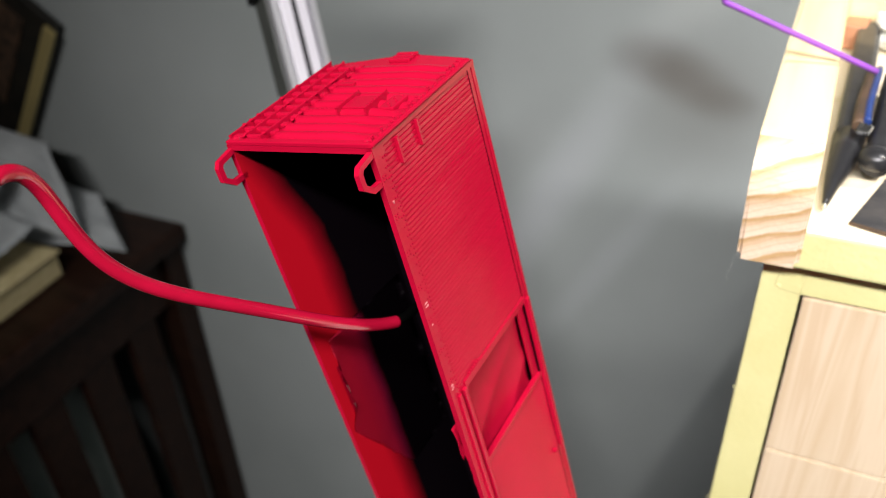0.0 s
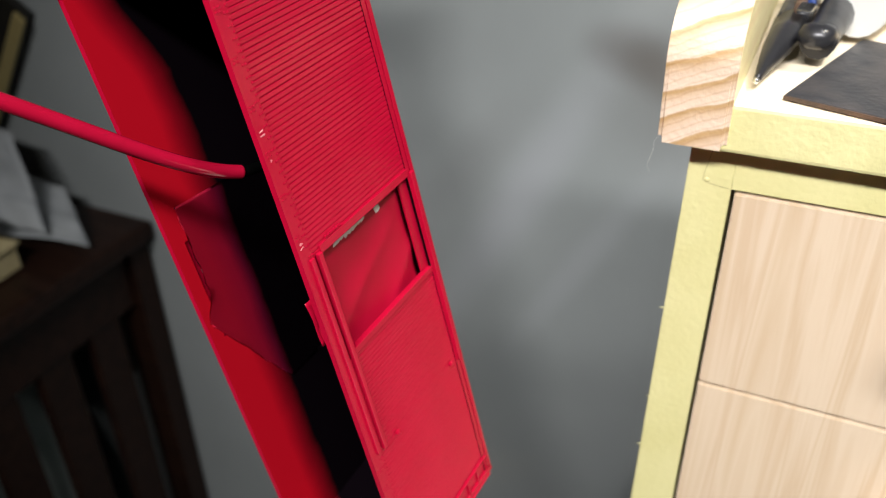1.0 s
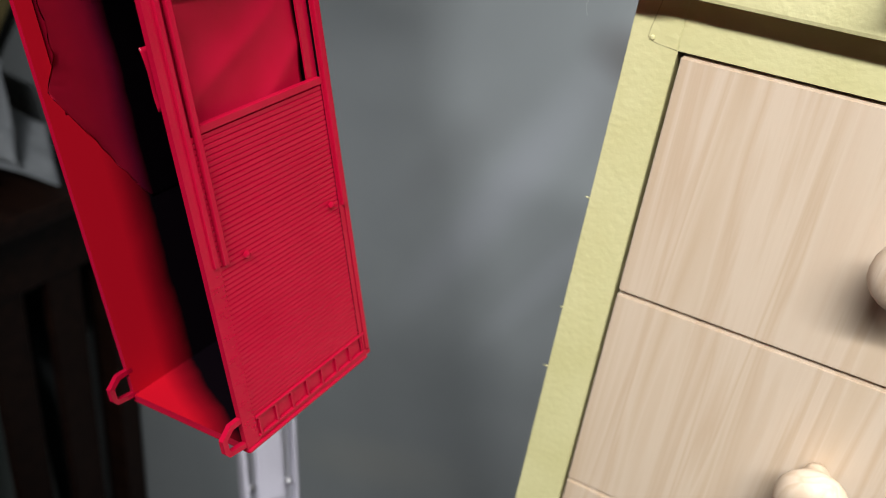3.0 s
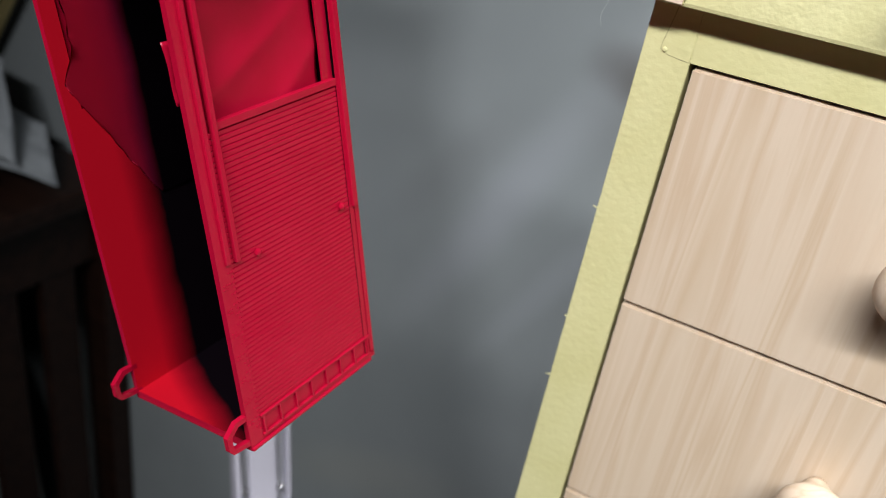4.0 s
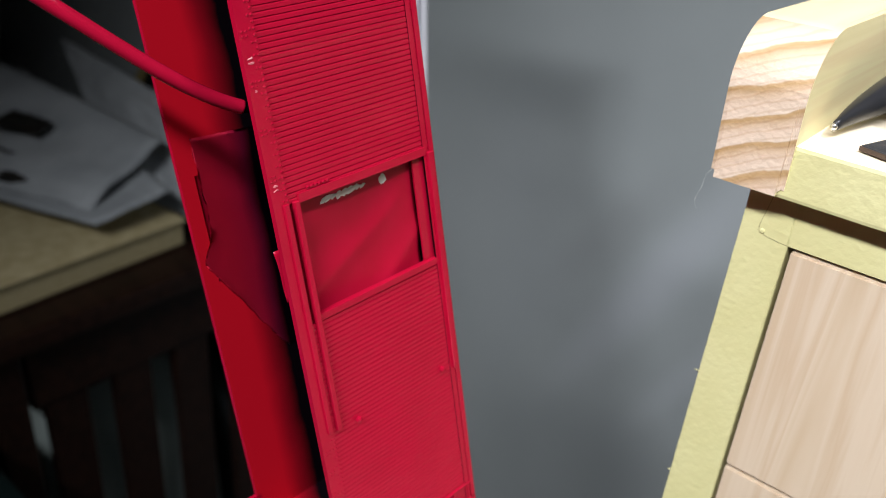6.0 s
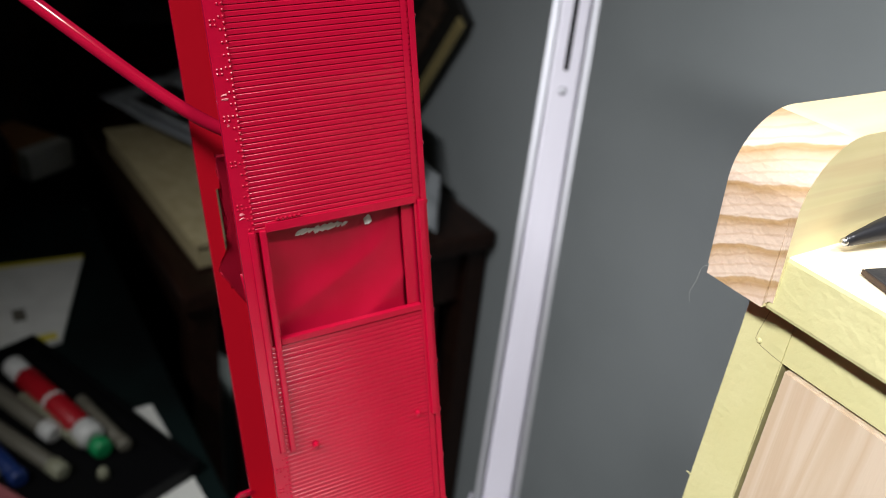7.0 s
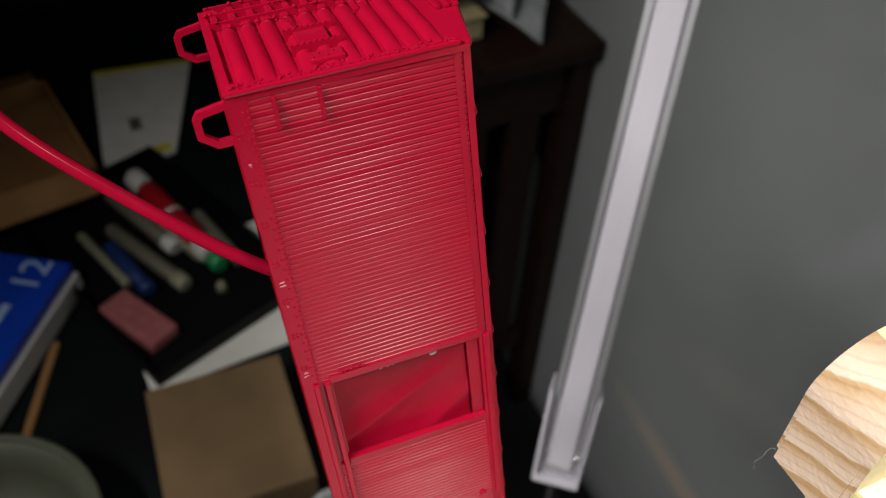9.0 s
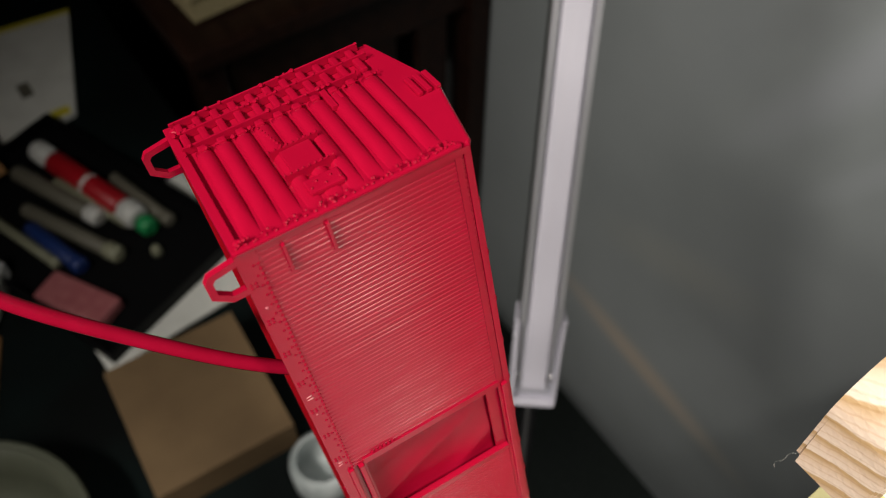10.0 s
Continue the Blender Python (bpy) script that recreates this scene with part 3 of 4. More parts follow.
def end(u, way):
    """A corrugated end; way is the outward direction along x."""
    bm = bmesh.new()
    out = [(0.0, 0.0), (H, EAVE + 0.0002), (H + 0.0012, EAVE + 0.0002), (PEAK + 0.0005, -W / 2), (H + 0.0012, -W - EAVE - 0.0002), (H, -W - EAVE - 0.0002), (0.0, -W)]
    prism(bm, out, "x", u, u - way * T)
    bmesh.ops.recalc_face_normals(bm, faces=bm.faces)
    for f in bm.faces:
        if f.normal.x * way < -0.5:
            f.material_index = 1
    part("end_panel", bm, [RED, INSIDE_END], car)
    for i in range(10):
        v = 0.0042 + 0.00345 * i
        bm = bmesh.new()
        half = min(1.0, (PEAK - v) / 0.006)
        z0, z1 = (-W + 0.0098, -0.0016) if v < H - 0.002 else (-W / 2 - 0.006 * half, -W / 2 + 0.006 * half)
        n = 16
        rings = []
        for k in range(n + 1):
            z = z0 + (z1 - z0) * k / n
            lift = 0.0011 * min(1.0, (n - k) / 5.0) ** 0.8 * (1.0 if k else 0.7)
            rings.append([bm.verts.new((u + way * (lift * math.cos(a) - 0.0001), v + 0.00145 * math.sin(a), z)) for a in (math.pi * (q / 8 - 0.5) for q in range(9))])
        for a, b in zip(rings, rings[1:]):
            for q in range(8):
                bm.faces.new((a[q], a[q + 1], b[q + 1], b[q])).smooth = True
        bm.faces.new(rings[0])
        bm.faces.new(rings[-1])
        if v < H - 0.002:
            box(bm, u, u + way * 0.0013, v - 0.0008, v + 0.0008, z0 - 0.0004, z0 + 0.0012, 0.0004)
        part("end_rib", bm, RED, car)
    # edge bead with bolts
    bm = bmesh.new()
    box(bm, u, u + way * 0.0009, 0.0, H, -0.0008, 0.0006, 0.00045)
    box(bm, u, u + way * 0.0009, 0.0, 0.0016, -W, 0.0, 0.0002)
    for i in range(24):
        rivet(bm, u + way * 0.001, 0.001 + (H - 0.002) * i / 23, -0.0003, 0.00034, "x")
    for i in range(9):
        rivet(bm, u + way * 0.0011, 0.002 + (H - 0.004) * i / 8, -0.0014, 0.0004, "x")
    part("corner_bead", bm, RED, car)
    # ladder with its two rails
    for z in (-W + 0.0003, -W + 0.0042, -W + 0.0087):
        bm = bmesh.new()
        box(bm, u, u + way * 0.0016, 0.0012, H - 0.0008 - (z > -W + 0.005) * 0.004, z - 0.00022, z + 0.00022, 0.00015)
        part("end_ladder_rail", bm, RED, car)
    for i in range(11):
        v = 0.0025 + 0.0033 * i
        bm = bmesh.new()
        box(bm, u, u + way * 0.0012, v - 0.0007, v + 0.0007, -W + 0.0006, -W + 0.0085, 0.0004)
        part("end_ladder_rung", bm, RED, car)
    # brake step: a small plate with beaded edges on a bracket
    bm = bmesh.new()
    box(bm, u, u + way * 0.0014, 0.0142, 0.0196, -0.0166, -0.0098, 0.0002)
    part("brake_step", bm, RED, car)
    for z in (-0.0168, -0.0096):
        bm = bmesh.new()
        box(bm, u, u + way * 0.0019, 0.0126, 0.0212, z - 0.00018, z + 0.00018, 0.0001)
        for i in range(9):
            rivet(bm, u + way * 0.0020, 0.0127 + 0.00104 * i, z, 0.0003, "x")
        part("brake_step_edge", bm, RED, car)
    bm = bmesh.new()
    box(bm, u, u + way * 0.001, 0.0146, 0.0205, -0.0078, -0.0042, 0.0003)
    for i in range(5):
        rivet(bm, u + way * 0.0011, 0.0152 + 0.0012 * i, -0.0052 - 0.0012 * (i % 2), 0.0003, "x")
    part("brake_bracket", bm, RED, car)
    bm = bmesh.new()
    for i in range(9):
        rivet(bm, u + way * 0.001, 0.0138 + 0.0002 * i, -0.0255 + 0.001 * i, 0.0003, "x")
    part("brake_chain", bm, RED, car)["kind"] = "stuff"
    bm = bmesh.new()
    box(bm, u, u + way * 0.0011, 0.0262, 0.0274, -W + 0.0072, -W + 0.0148, 0.0002)
    box(bm, u, u + way * 0.001, 0.0286, 0.0293, -W + 0.0098, -W + 0.0132, 0.0002)
    part("brake_housing", bm, RED, car)
    for i in range(3):
        bm = bmesh.new()
        box(bm, u, u + way * 0.0008, PEAK - 0.0042 + 0.0017 * i, PEAK - 0.0032 + 0.0017 * i, -W / 2 - 0.003, -W / 2 + 0.0026, 0.0002)
        part("walkway_bracket", bm, RED, car)
    # lumps of thick paint on the edges and the ladder
    bm = bmesh.new()
    grains = random.Random(int(u * 1e5) + 3)
    for i in range(110):
        v, size = 0.001 + (H - 0.002) * grains.random(), 0.00024 + 0.00036 * grains.random() ** 2
        z = grains.choice((-0.0004, -0.0008, -0.0014, -W + 0.0004, -W + 0.0042, -W + 0.0088, -W + 0.0105)) + 0.0003 * grains.uniform(-1, 1)
        height = 0.0016 if z < -W + 0.0095 else 0.001
        rivet(bm, u + way * height, v, z, size, "x")
    part("paint_crust", bm, RED, car)["kind"] = "stuff"
    for z in (-0.0016, -W + 0.0016):
        bm = bmesh.new()
        bmesh.ops.create_icosphere(bm, subdivisions=2, radius=0.001, matrix=Matrix.Translation((u + way * 0.0003, 0.0016, z)))
        part("corner_boss", bm, RED, car)


end(0.0, -1)
end(L, 1)


# masking tape inside the doorways
def tape_height(x, y):
    fold = abs(noise.noise(Vector((x * 62 + y * 38, y * 18 - x * 20, 4.4))))
    return 0.0003 * noise.noise(Vector((x * 120, y * 120, 1.7))) - 0.0015 * fold - 0.0013 * math.sin(min(1, y / 0.033) * math.pi) * math.sin(x / 0.034 * math.pi)


tape = sheet(bmesh.new(), 0.034, 0.0336, 44, 40, tape_height, 0.00012)
tape.transform(Matrix.Translation((0.0592, 0.0012, -T - 0.0006)))
part("masking_tape", tape, TAPE, car, "crumpled tape sprayed red inside the doorway")
# first spot is bare tape, the row of small ones paints glints under the lip
spots = random.Random(8)
for v, du, dv in [(0.0273, 0.0011, 0.001)] + [(0.0128 + 0.0012 * k, 0.0003 + 0.0005 * spots.random(), 0.0006 + 0.0008 * spots.random()) for k in range(9)]:
    bm = bmesh.new()
    bmesh.ops.create_icosphere(bm, subdivisions=2, radius=1.0, matrix=Matrix.Diagonal((du, dv, 0.00012, 1)))
    for q in bm.verts:
        q.co.xy *= 1 + 0.7 * noise.noise(q.co * 2600 + Vector((v * 9000, 0, 0)))
    bm.transform(Matrix.Translation((0.066, v, -T - 0.0006 + tape_height(0.0068, v - 0.0012) + 0.00012)) @ pose(0, 0, 0, 8, -12, 25))
    part("bare_glint_spot", bm, GLINT, car, "pale bare spot with painted glint on the tape")
for u, v, du, dv in ((0.0121, 0.0014, 0.0005, 0.0003), (0.0364, 0.0014, 0.0002, 0.0007), (0.0372, 0.0014, 0.0002, 0.0007), (0.042, 0.0013, 0.0004, 0.0003), (0.0592, 0.0014, 0.0002, 0.0007), (0.06, 0.0014, 0.0002, 0.0007)):
    bm = bmesh.new()
    bmesh.ops.create_icosphere(bm, subdivisions=2, radius=1.0, matrix=Matrix.LocRotScale((u, v, 0.0001), None, (du * 0.8, dv * 0.8, 0.00018)))
    for q in bm.verts:
        q.co.x += 0.0003 * noise.noise(q.co * 3000)
        q.co.y += 0.0003 * noise.noise(q.co * 3500)
    part("bare_patch", bm, CHIP, car, "pale bare patch on the sill")

# tape on the far inner wall: its open-side edge and its ragged lower edge
def tape_edge(x):
    """Nearest depth of the tape at x along the body."""
    if x < 0.0835:
        return 0.0042 - 0.0032 * max(0.0, (x - 0.076) / 0.0075) + 0.0006 * noise.noise(Vector((x * 260, 1.1, 0)))
    return 0.001 + 0.58 * (x - 0.0835) + 0.0009 * noise.noise(Vector((x * 330, 5.1, 0)))


bm = bmesh.new()
top = []
n, m = 70, 18
for i in range(n + 1):
    x = 0.0555 + (0.111 - 0.0555) * i / n
    y0, y1 = tape_edge(x), 0.0354
    curl = 0.0006 * max(0.0, 1 - abs(x - 0.0935) / 0.007) + 0.0007 * max(0.0, 1 - abs(x - 0.077) / 0.0025)
    row = []
    for j in range(m + 1):
        y = y0 + (y1 - y0) * (j / m) ** 1.5
        z = 0.00008 * noise.noise(Vector((x * 190, y * 190, 9.1))) + curl * max(0.0, 1 - (y - y0) / 0.0016) ** 2
        row.append(bm.verts.new((x + 0.25 * (y - 0.004) * (1 - i / n) * 0.3, y, -W + T + 0.00016 + z)))
    top.append(row)
for a, b in zip(top, top[1:]):
    for j in range(m):
        bm.faces.new((a[j], a[j + 1], b[j + 1], b[j])).smooth = True
bmesh.ops.solidify(bm, geom=list(bm.faces), thickness=0.00005)
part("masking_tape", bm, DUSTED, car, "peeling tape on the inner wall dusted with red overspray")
bm = sheet(bmesh.new(), 0.011, 0.004, 12, 5, lambda x, y: 0.0003 * math.sin(x * 500), 0.00012)
for v in bm.verts:
    v.co.y += 0.09 * v.co.x
bm.transform(Matrix.Translation((0.0722, -0.0002, -T - 0.0016)))
part("tape_flap", bm, RED, car)

# ---- the red wire that holds it ----
WIRE = bezier([(-0.0708, 0.1175, 1.1446), (-0.0794, 0.0963, 1.1522), (-0.0868, 0.0855, 1.1774), (-0.0967, 0.0693, 1.1743), (-0.1016, 0.0646, 1.1792), (-0.1037, 0.0741, 1.2045), (-0.1038, 0.0618, 1.2043)], 480)
tail = [WIRE[-1] + Vector((-0.004 * k - 0.0012 * k * k, -0.006 * k, -0.0005 * k)) for k in range(1, 9)]
wire = thing("hanging_wire", Matrix(), "stiff bent wire sprayed red holding the model", "wire")
part("painted_length", tube(bmesh.new(), WIRE + tail, [0.0014 + 0.000018 * (i % 2) for i in range(481)] + [0.0014] * len(tail), 14), GLOSSRED, wire)
inner = CAR @ Vector((0.05, H - 0.001, -0.0165))
part("bare_tip", tube(bmesh.new(), bezier([WIRE[0], WIRE[0] + Vector((0.003, 0.006, -0.001)), inner], 10), 0.0011, 12), SOOT, wire, "bare black tip of the wire")

# ---- drawer cabinet with its tray top ----
FRONT, RIGHT = 0.193, 0.215
cabinet = thing("drawer_cabinet", pose(0, FRONT, 1.0), "small yellow-painted drawer cabinet with pale wood drawer fronts", "cabinet")
Z0 = 0.80


def cab(name, bm, material, label="", parent=cabinet):
    bm.transform(Matrix.Translation((0, -FRONT, -1.0)))
    return part(name, bm, material, parent, label)


stile = prism(bmesh.new(), [(-0.005, Z0), (0.0098, Z0), (0.0115, 1.1325), (0.001, 1.1325)], "y", FRONT, FRONT + 0.15)
bmesh.ops.bevel(stile, geom=list(stile.edges), offset=0.0002, segments=2, affect="EDGES")
cab("left_stile", stile, YELLOW)
cab("right_stile", boxed(RIGHT - 0.012, RIGHT, FRONT, FRONT + 0.15, Z0, 1.1325, 0.0006), YELLOW)
cab("top_rail", boxed(0.01152, RIGHT - 0.0121, FRONT, FRONT + 0.15, 1.1212, 1.1325), YELLOW)
cab("back_panel", boxed(0.0115, RIGHT - 0.012, FRONT + 0.13, FRONT + 0.149, Z0, 1.1212), DARKWOOD)
for i, (a, b) in enumerate(((1.0622, 1.1203), (0.9998, 1.0614), (0.9384, 0.999), (0.8765, 0.9376), (0.81, 0.8757))):
    near_a, near_b = [0.0108 + 0.00511 * (z - Z0) for z in (a, b)]
    board = prism(bmesh.new(), [(near_a, a), (RIGHT - 0.0128, a), (RIGHT - 0.0128, b), (near_b, b)], "y", FRONT - 0.0002, FRONT + 0.012)
    bmesh.ops.bevel(board, geom=list(board.edges), offset=0.0004, segments=2, affect="EDGES")
    drawer = cab("drawer", board, BIRCH, "pale wood drawer front with a round knob")
    cab("drawer_body", boxed(0.016, RIGHT - 0.016, FRONT + 0.012, FRONT + 0.125, a + 0.004, b - 0.01), BIRCH, "", drawer)
    for x in (0.0675, RIGHT - 0.0675):
        knob = lathe(bmesh.new(), [(0.0025, 0), (0.0032, 0.002), (0.0032, 0.005), (0.0062, 0.0078), (0.0078, 0.0102), (0.008, 0.0118), (0.0069, 0.0143), (0.004, 0.0157), (0.001, 0.0161)], 24)
        knob.transform(Matrix.Translation((x, FRONT, (a + b) / 2 + 0.002 + 0.002 * (i == 1))) @ pose(0, 0, 0, 90))
        cab("knob", knob, BIRCH, "", drawer)
LEDGE = 0.187
deck = boxed(0.0, RIGHT, LEDGE + 0.0004, FRONT + 0.15, 1.1328, 1.1442, 0.0009)
for f in deck.faces:
    f.normal_update()
    f.material_index = 1 if f.normal.z > 0.95 else 0
cab("tray_floor", deck, [YELLOW, PALEWOOD], "yellow tray floor with an overhanging front edge")


def tray_side(x0, x1):
    """A side board with its upper front corner rounded."""
    r, top, low = 0.0125, 1.1655, 1.1335
    out = [(LEDGE - 0.001, low)] + [(LEDGE - 0.001 + r - r * math.cos(a), top - r + r * math.sin(a)) for a in (math.pi / 2 * k / 12 for k in range(13))]
    out += [(FRONT + 0.15, top), (FRONT + 0.15, low)]
    bm = bmesh.new()
    prism(bm, out, "x", x0, x1)
    bmesh.ops.bevel(bm, geom=[e for e in bm.edges if abs(e.verts[0].co.x - e.verts[1].co.x) < 1e-6], offset=0.0012, segments=3, affect="EDGES")
    bmesh.ops.recalc_face_normals(bm, faces=bm.faces)
    for f in bm.faces:
        f.material_index = 2 if abs(f.normal.x) > 0.9 else 0 if f.normal.y < -0.2 else 1
    return bm


cab("tray_side", tray_side(-0.0062, 0.0092), [PINE, PINELONG, YELLOWWASH], "rounded bare pine side board showing end grain")
cab("tray_side", tray_side(RIGHT - 0.0092, RIGHT + 0.0062), [PINE, PINELONG, YELLOWWASH])
cab("tray_back", boxed(0.0094, RIGHT - 0.0094, FRONT + 0.138, FRONT + 0.15, 1.1444, 1.165, 0.001), PINELONG)

crack = [(0.0062, 0.19296, 1.1322), (0.0056, 0.19296, 1.1285), (0.0048, 0.19296, 1.1242), (0.0047, 0.19296, 1.1226), (0.0062, 0.19296, 1.1218), (0.009, 0.19296, 1.1214), (0.0113, 0.19296, 1.1212)]
cab("joint_crack", tube(bmesh.new(), crack, 0.00004, 6), BROWNPRINT, "thin crack in the frame's corner joint")
nail = lathe(bmesh.new(), [(0.0006, 0), (0.0006, 0.0002), (0.0003, 0.0004)], 10)
nail.transform(Matrix.Translation((0.0056, 0.1931, 1.1226)) @ pose(0, 0, 0, 90))
cab("nail_head", nail, YELLOW)
for z, size in ((1.0515, 0.0006), (1.0324, 0.0016), (1.0828, 0.0004)):
    cab("splinter", tube(bmesh.new(), [(0.0002, 0.1935, z), (-0.0006 - size * 0.4, 0.1932, z + 0.0003), (-0.0006 - size, 0.193, z + 0.0002)], [0.0002, 0.00015, 0.00006], 6), YELLOW)
hair = bezier([(-0.0058, 0.1868, 1.1345), (-0.0085, 0.186, 1.133), (-0.004, 0.1855, 1.13), (-0.0095, 0.186, 1.129), (-0.007, 0.1862, 1.1255)], 20)
cab("loose_fibre", tube(bmesh.new(), hair, 0.000016, 5), CARD)

# unseen bench added for it to stand on; the pale top reflects into the siding
BENCH = Z0 - FLOOR
bench = thing("work_bench", pose(0.3, 0.42, FLOOR), "unseen pale-topped workbench added under the drawer cabinet", "bench")
part("bench_top", boxed(-0.275, 0.9, -0.34, 0.29, BENCH - 0.04, BENCH - 0.0005, 0.003), LAMINATE, bench, "pale laminate worktop that reflects into the siding")
for x in (-0.235, 0.85):
    for y in (-0.3, 0.24):
        part("leg", boxed(x - 0.03, x + 0.03, y - 0.03, y + 0.03, 0.0, BENCH - 0.04, 0.002), DARKWOOD, bench)

# ---- tripod behind the model ----
LEG0, DOWN = Vector((-0.1968, 0.3122, 0.9)), Vector((0.3506, -0.2998, -1.0))
DOWN.normalize()


def leg_axes(origin):
    """Local z runs down the leg, y faces the viewer's side."""
    facing = Vector((0.75, -0.6, 0.3))
    facing = (facing - DOWN * facing.dot(DOWN)).normalized()
    return at(origin, facing.cross(DOWN), facing, DOWN)


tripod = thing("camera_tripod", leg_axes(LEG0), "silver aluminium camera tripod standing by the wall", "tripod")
w = 0.0125
channel = bmesh.new()
prism(channel, [(-w, -0.004), (-w, 0.0065), (-w + 0.0035, 0.0065), (-w + 0.0045, 0.003), (w - 0.0045, 0.003), (w - 0.0035, 0.0065), (w, 0.0065), (w, -0.004), (w - 0.002, -0.011), (-w + 0.002, -0.011)], "z", -0.262, 0.054)
part("leg_channel", channel, ALU, tripod, "ribbed aluminium leg channel")
part("outer_channel", boxed(-w + 0.001, w - 0.001, -0.04, -0.0112, -0.3, 0.07, 0.003), GUNMETAL, tripod, "dark outer leg channel")
part("inner_leg", boxed(-0.0075, 0.0075, 0.0032, 0.0056, -0.2615, 0.104, 0.0008), ALUWHITE, tripod, "pale flat inner leg")
part("slot", boxed(-0.0014, 0.0014, 0.0056, 0.006, -0.285, -0.197, 0.0003), BLACKPLASTIC, tripod)
part("rivet", lathe(bmesh.new(), [(0.0024, -0.0006), (0.0026, 0.0004), (0.0012, 0.0014)], 14), ALU, tripod).matrix_local = pose(0, 0.0056, -0.186, -90)
clamp = part("leg_clamp", boxed(-0.0127, 0.0127, -0.0128, 0.0028, 0.056, 0.1105, 0.001), ALU, tripod, "grey leg clamp with pale rims and two rivets")
for way in (-1, 1):
    rim = bmesh.new()
    prism(rim, [(way * 0.0128, -0.013), (way * 0.0128, 0.0075), (way * 0.0122, 0.009), (way * 0.0136, 0.0092), (way * 0.0147, 0.0078), (way * 0.0147, -0.013)], "z", 0.05, 0.1105)
    for q in rim.verts:
        q.co.x += way * 0.0012 * max(0.0, (0.075 - q.co.z) / 0.025) ** 2 * (q.co.y > 0)
    bmesh.ops.recalc_face_normals(rim, faces=rim.faces)
    part("clamp_rim", rim, ALUWHITE, clamp, "pale clamp rim")
part("clamp_foot", boxed(-0.0147, 0.0147, -0.013, 0.0085, 0.111, 0.1165, 0.002), ALUWHITE, clamp)
for x in (-0.0103, 0.0103):
    part("clamp_rivet", lathe(bmesh.new(), [(0.0028, 0), (0.0028, 0.001), (0.0016, 0.0022), (0.0004, 0.0026)], 14), STEEL, clamp).matrix_local = pose(x, 0.0026, 0.096, -90)
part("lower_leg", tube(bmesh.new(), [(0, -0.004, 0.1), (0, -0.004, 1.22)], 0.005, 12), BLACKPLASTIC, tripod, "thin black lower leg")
joint = bmesh.new()
prism(joint, [(-w - 0.001, -0.05), (-w - 0.001, -0.012), (w + 0.001, -0.012), (w + 0.001, -0.05)], "z", -0.34, -0.245)
bmesh.ops.bevel(joint, geom=list(joint.edges), offset=0.004, segments=3, affect="EDGES")
part("leg_joint", joint, BLACKPLASTIC, tripod, "dark plastic leg joint")
# hub and column
hub = leg_axes(LEG0).inverted()
part("hub", lathe(bmesh.new(), [(0.01, -0.02), (0.015, -0.015), (0.018, 0.0), (0.018, 0.02), (0.014, 0.028), (0.008, 0.03)], 24), BLACKPLASTIC, tripod, "dark plastic hub").matrix_local = hub @ pose(-0.305, 0.425, 1.175)
brace = bmesh.new()
tube(brace, [hub @ Vector((-0.165, 0.298, 0.815)), hub @ Vector((-0.215, 0.318, 0.70))], 0.0045, 8)
part("brace", brace, ALU, tripod)

# ---- dark desk against the wall, with papers ----
DESK = 0.656
DX = -0.762
desk = thing("writing_desk", pose(DX, WALL, FLOOR), "dark-stained wooden desk with a slatted end", "desk")


def dk(name, x0, x1, y0, y1, z0, z1, bevel=0.003):
    bm = boxed(x0, x1, y0, y1, z0, z1, bevel)
    bm.transform(Matrix.Translation((-DX, -WALL, -FLOOR)))
    return part(name, bm, DARKWOOD, desk)


dk("desk_top", DX - 1.2, DX, 0.275, WALL - 0.004, DESK - 0.028, DESK, 0.006)
dk("apron", DX - 0.05, DX - 0.028, 0.33, 0.698, DESK - 0.125, DESK - 0.0285)
dk("front_apron", DX - 1.15, DX - 0.06, 0.3, 0.322, DESK - 0.12, DESK - 0.0285)
for y in (0.285, WALL - 0.041):
    for x in (DX - 0.062, DX - 1.17):
        dk("leg", x, x + 0.045, y, y + 0.037, FLOOR, DESK - 0.0285)
dk("stretcher", DX - 0.05, DX - 0.028, 0.33, 0.692, FLOOR + 0.2, FLOOR + 0.24)
for i in range(4):
    y = 0.346 + 0.088 * i
    dk("slat", DX - 0.046, DX - 0.032, y, y + 0.052, FLOOR + 0.24, DESK - 0.125, 0.002)
# added form that brightens the slat gaps in place of the lit wall
filler = lathe(bmesh.new(), [(0.1, 0), (0.13, 0.03), (0.15, 0.12), (0.152, 0.28), (0.148, 0.44), (0.13, 0.56), (0.1, 0.64), (0.05, 0.69), (0.01, 0.7)], 36)
for q in filler.verts:
    q.co.xy *= 0.98 + 0.09 * noise.noise(Vector((q.co.x * 9, q.co.y * 9, q.co.z * 5)))
    q.co.y *= 1.1
solo("gap_filler", filler, GAPGREEN, pose(-0.985, 0.515, FLOOR), "tall grey-green filler added under the desk for the lit wall", "bag")

book = thing("desk_book", pose(-1.02, 0.43, DESK, 0, 0, 3), "thick tan-edged book lying on the desk", "book")
part("page_block", boxed(-0.2, 0.2, -0.13, 0.13, 0.003, 0.036, 0.001), TAN, book)
part("cover", boxed(-0.205, 0.205, -0.134, 0.134, 0.0362, 0.039, 0.001), TAN, book)
part("cover", boxed(-0.205, 0.205, -0.134, 0.134, 0.0, 0.0028, 0.001), DARKWOOD, book)


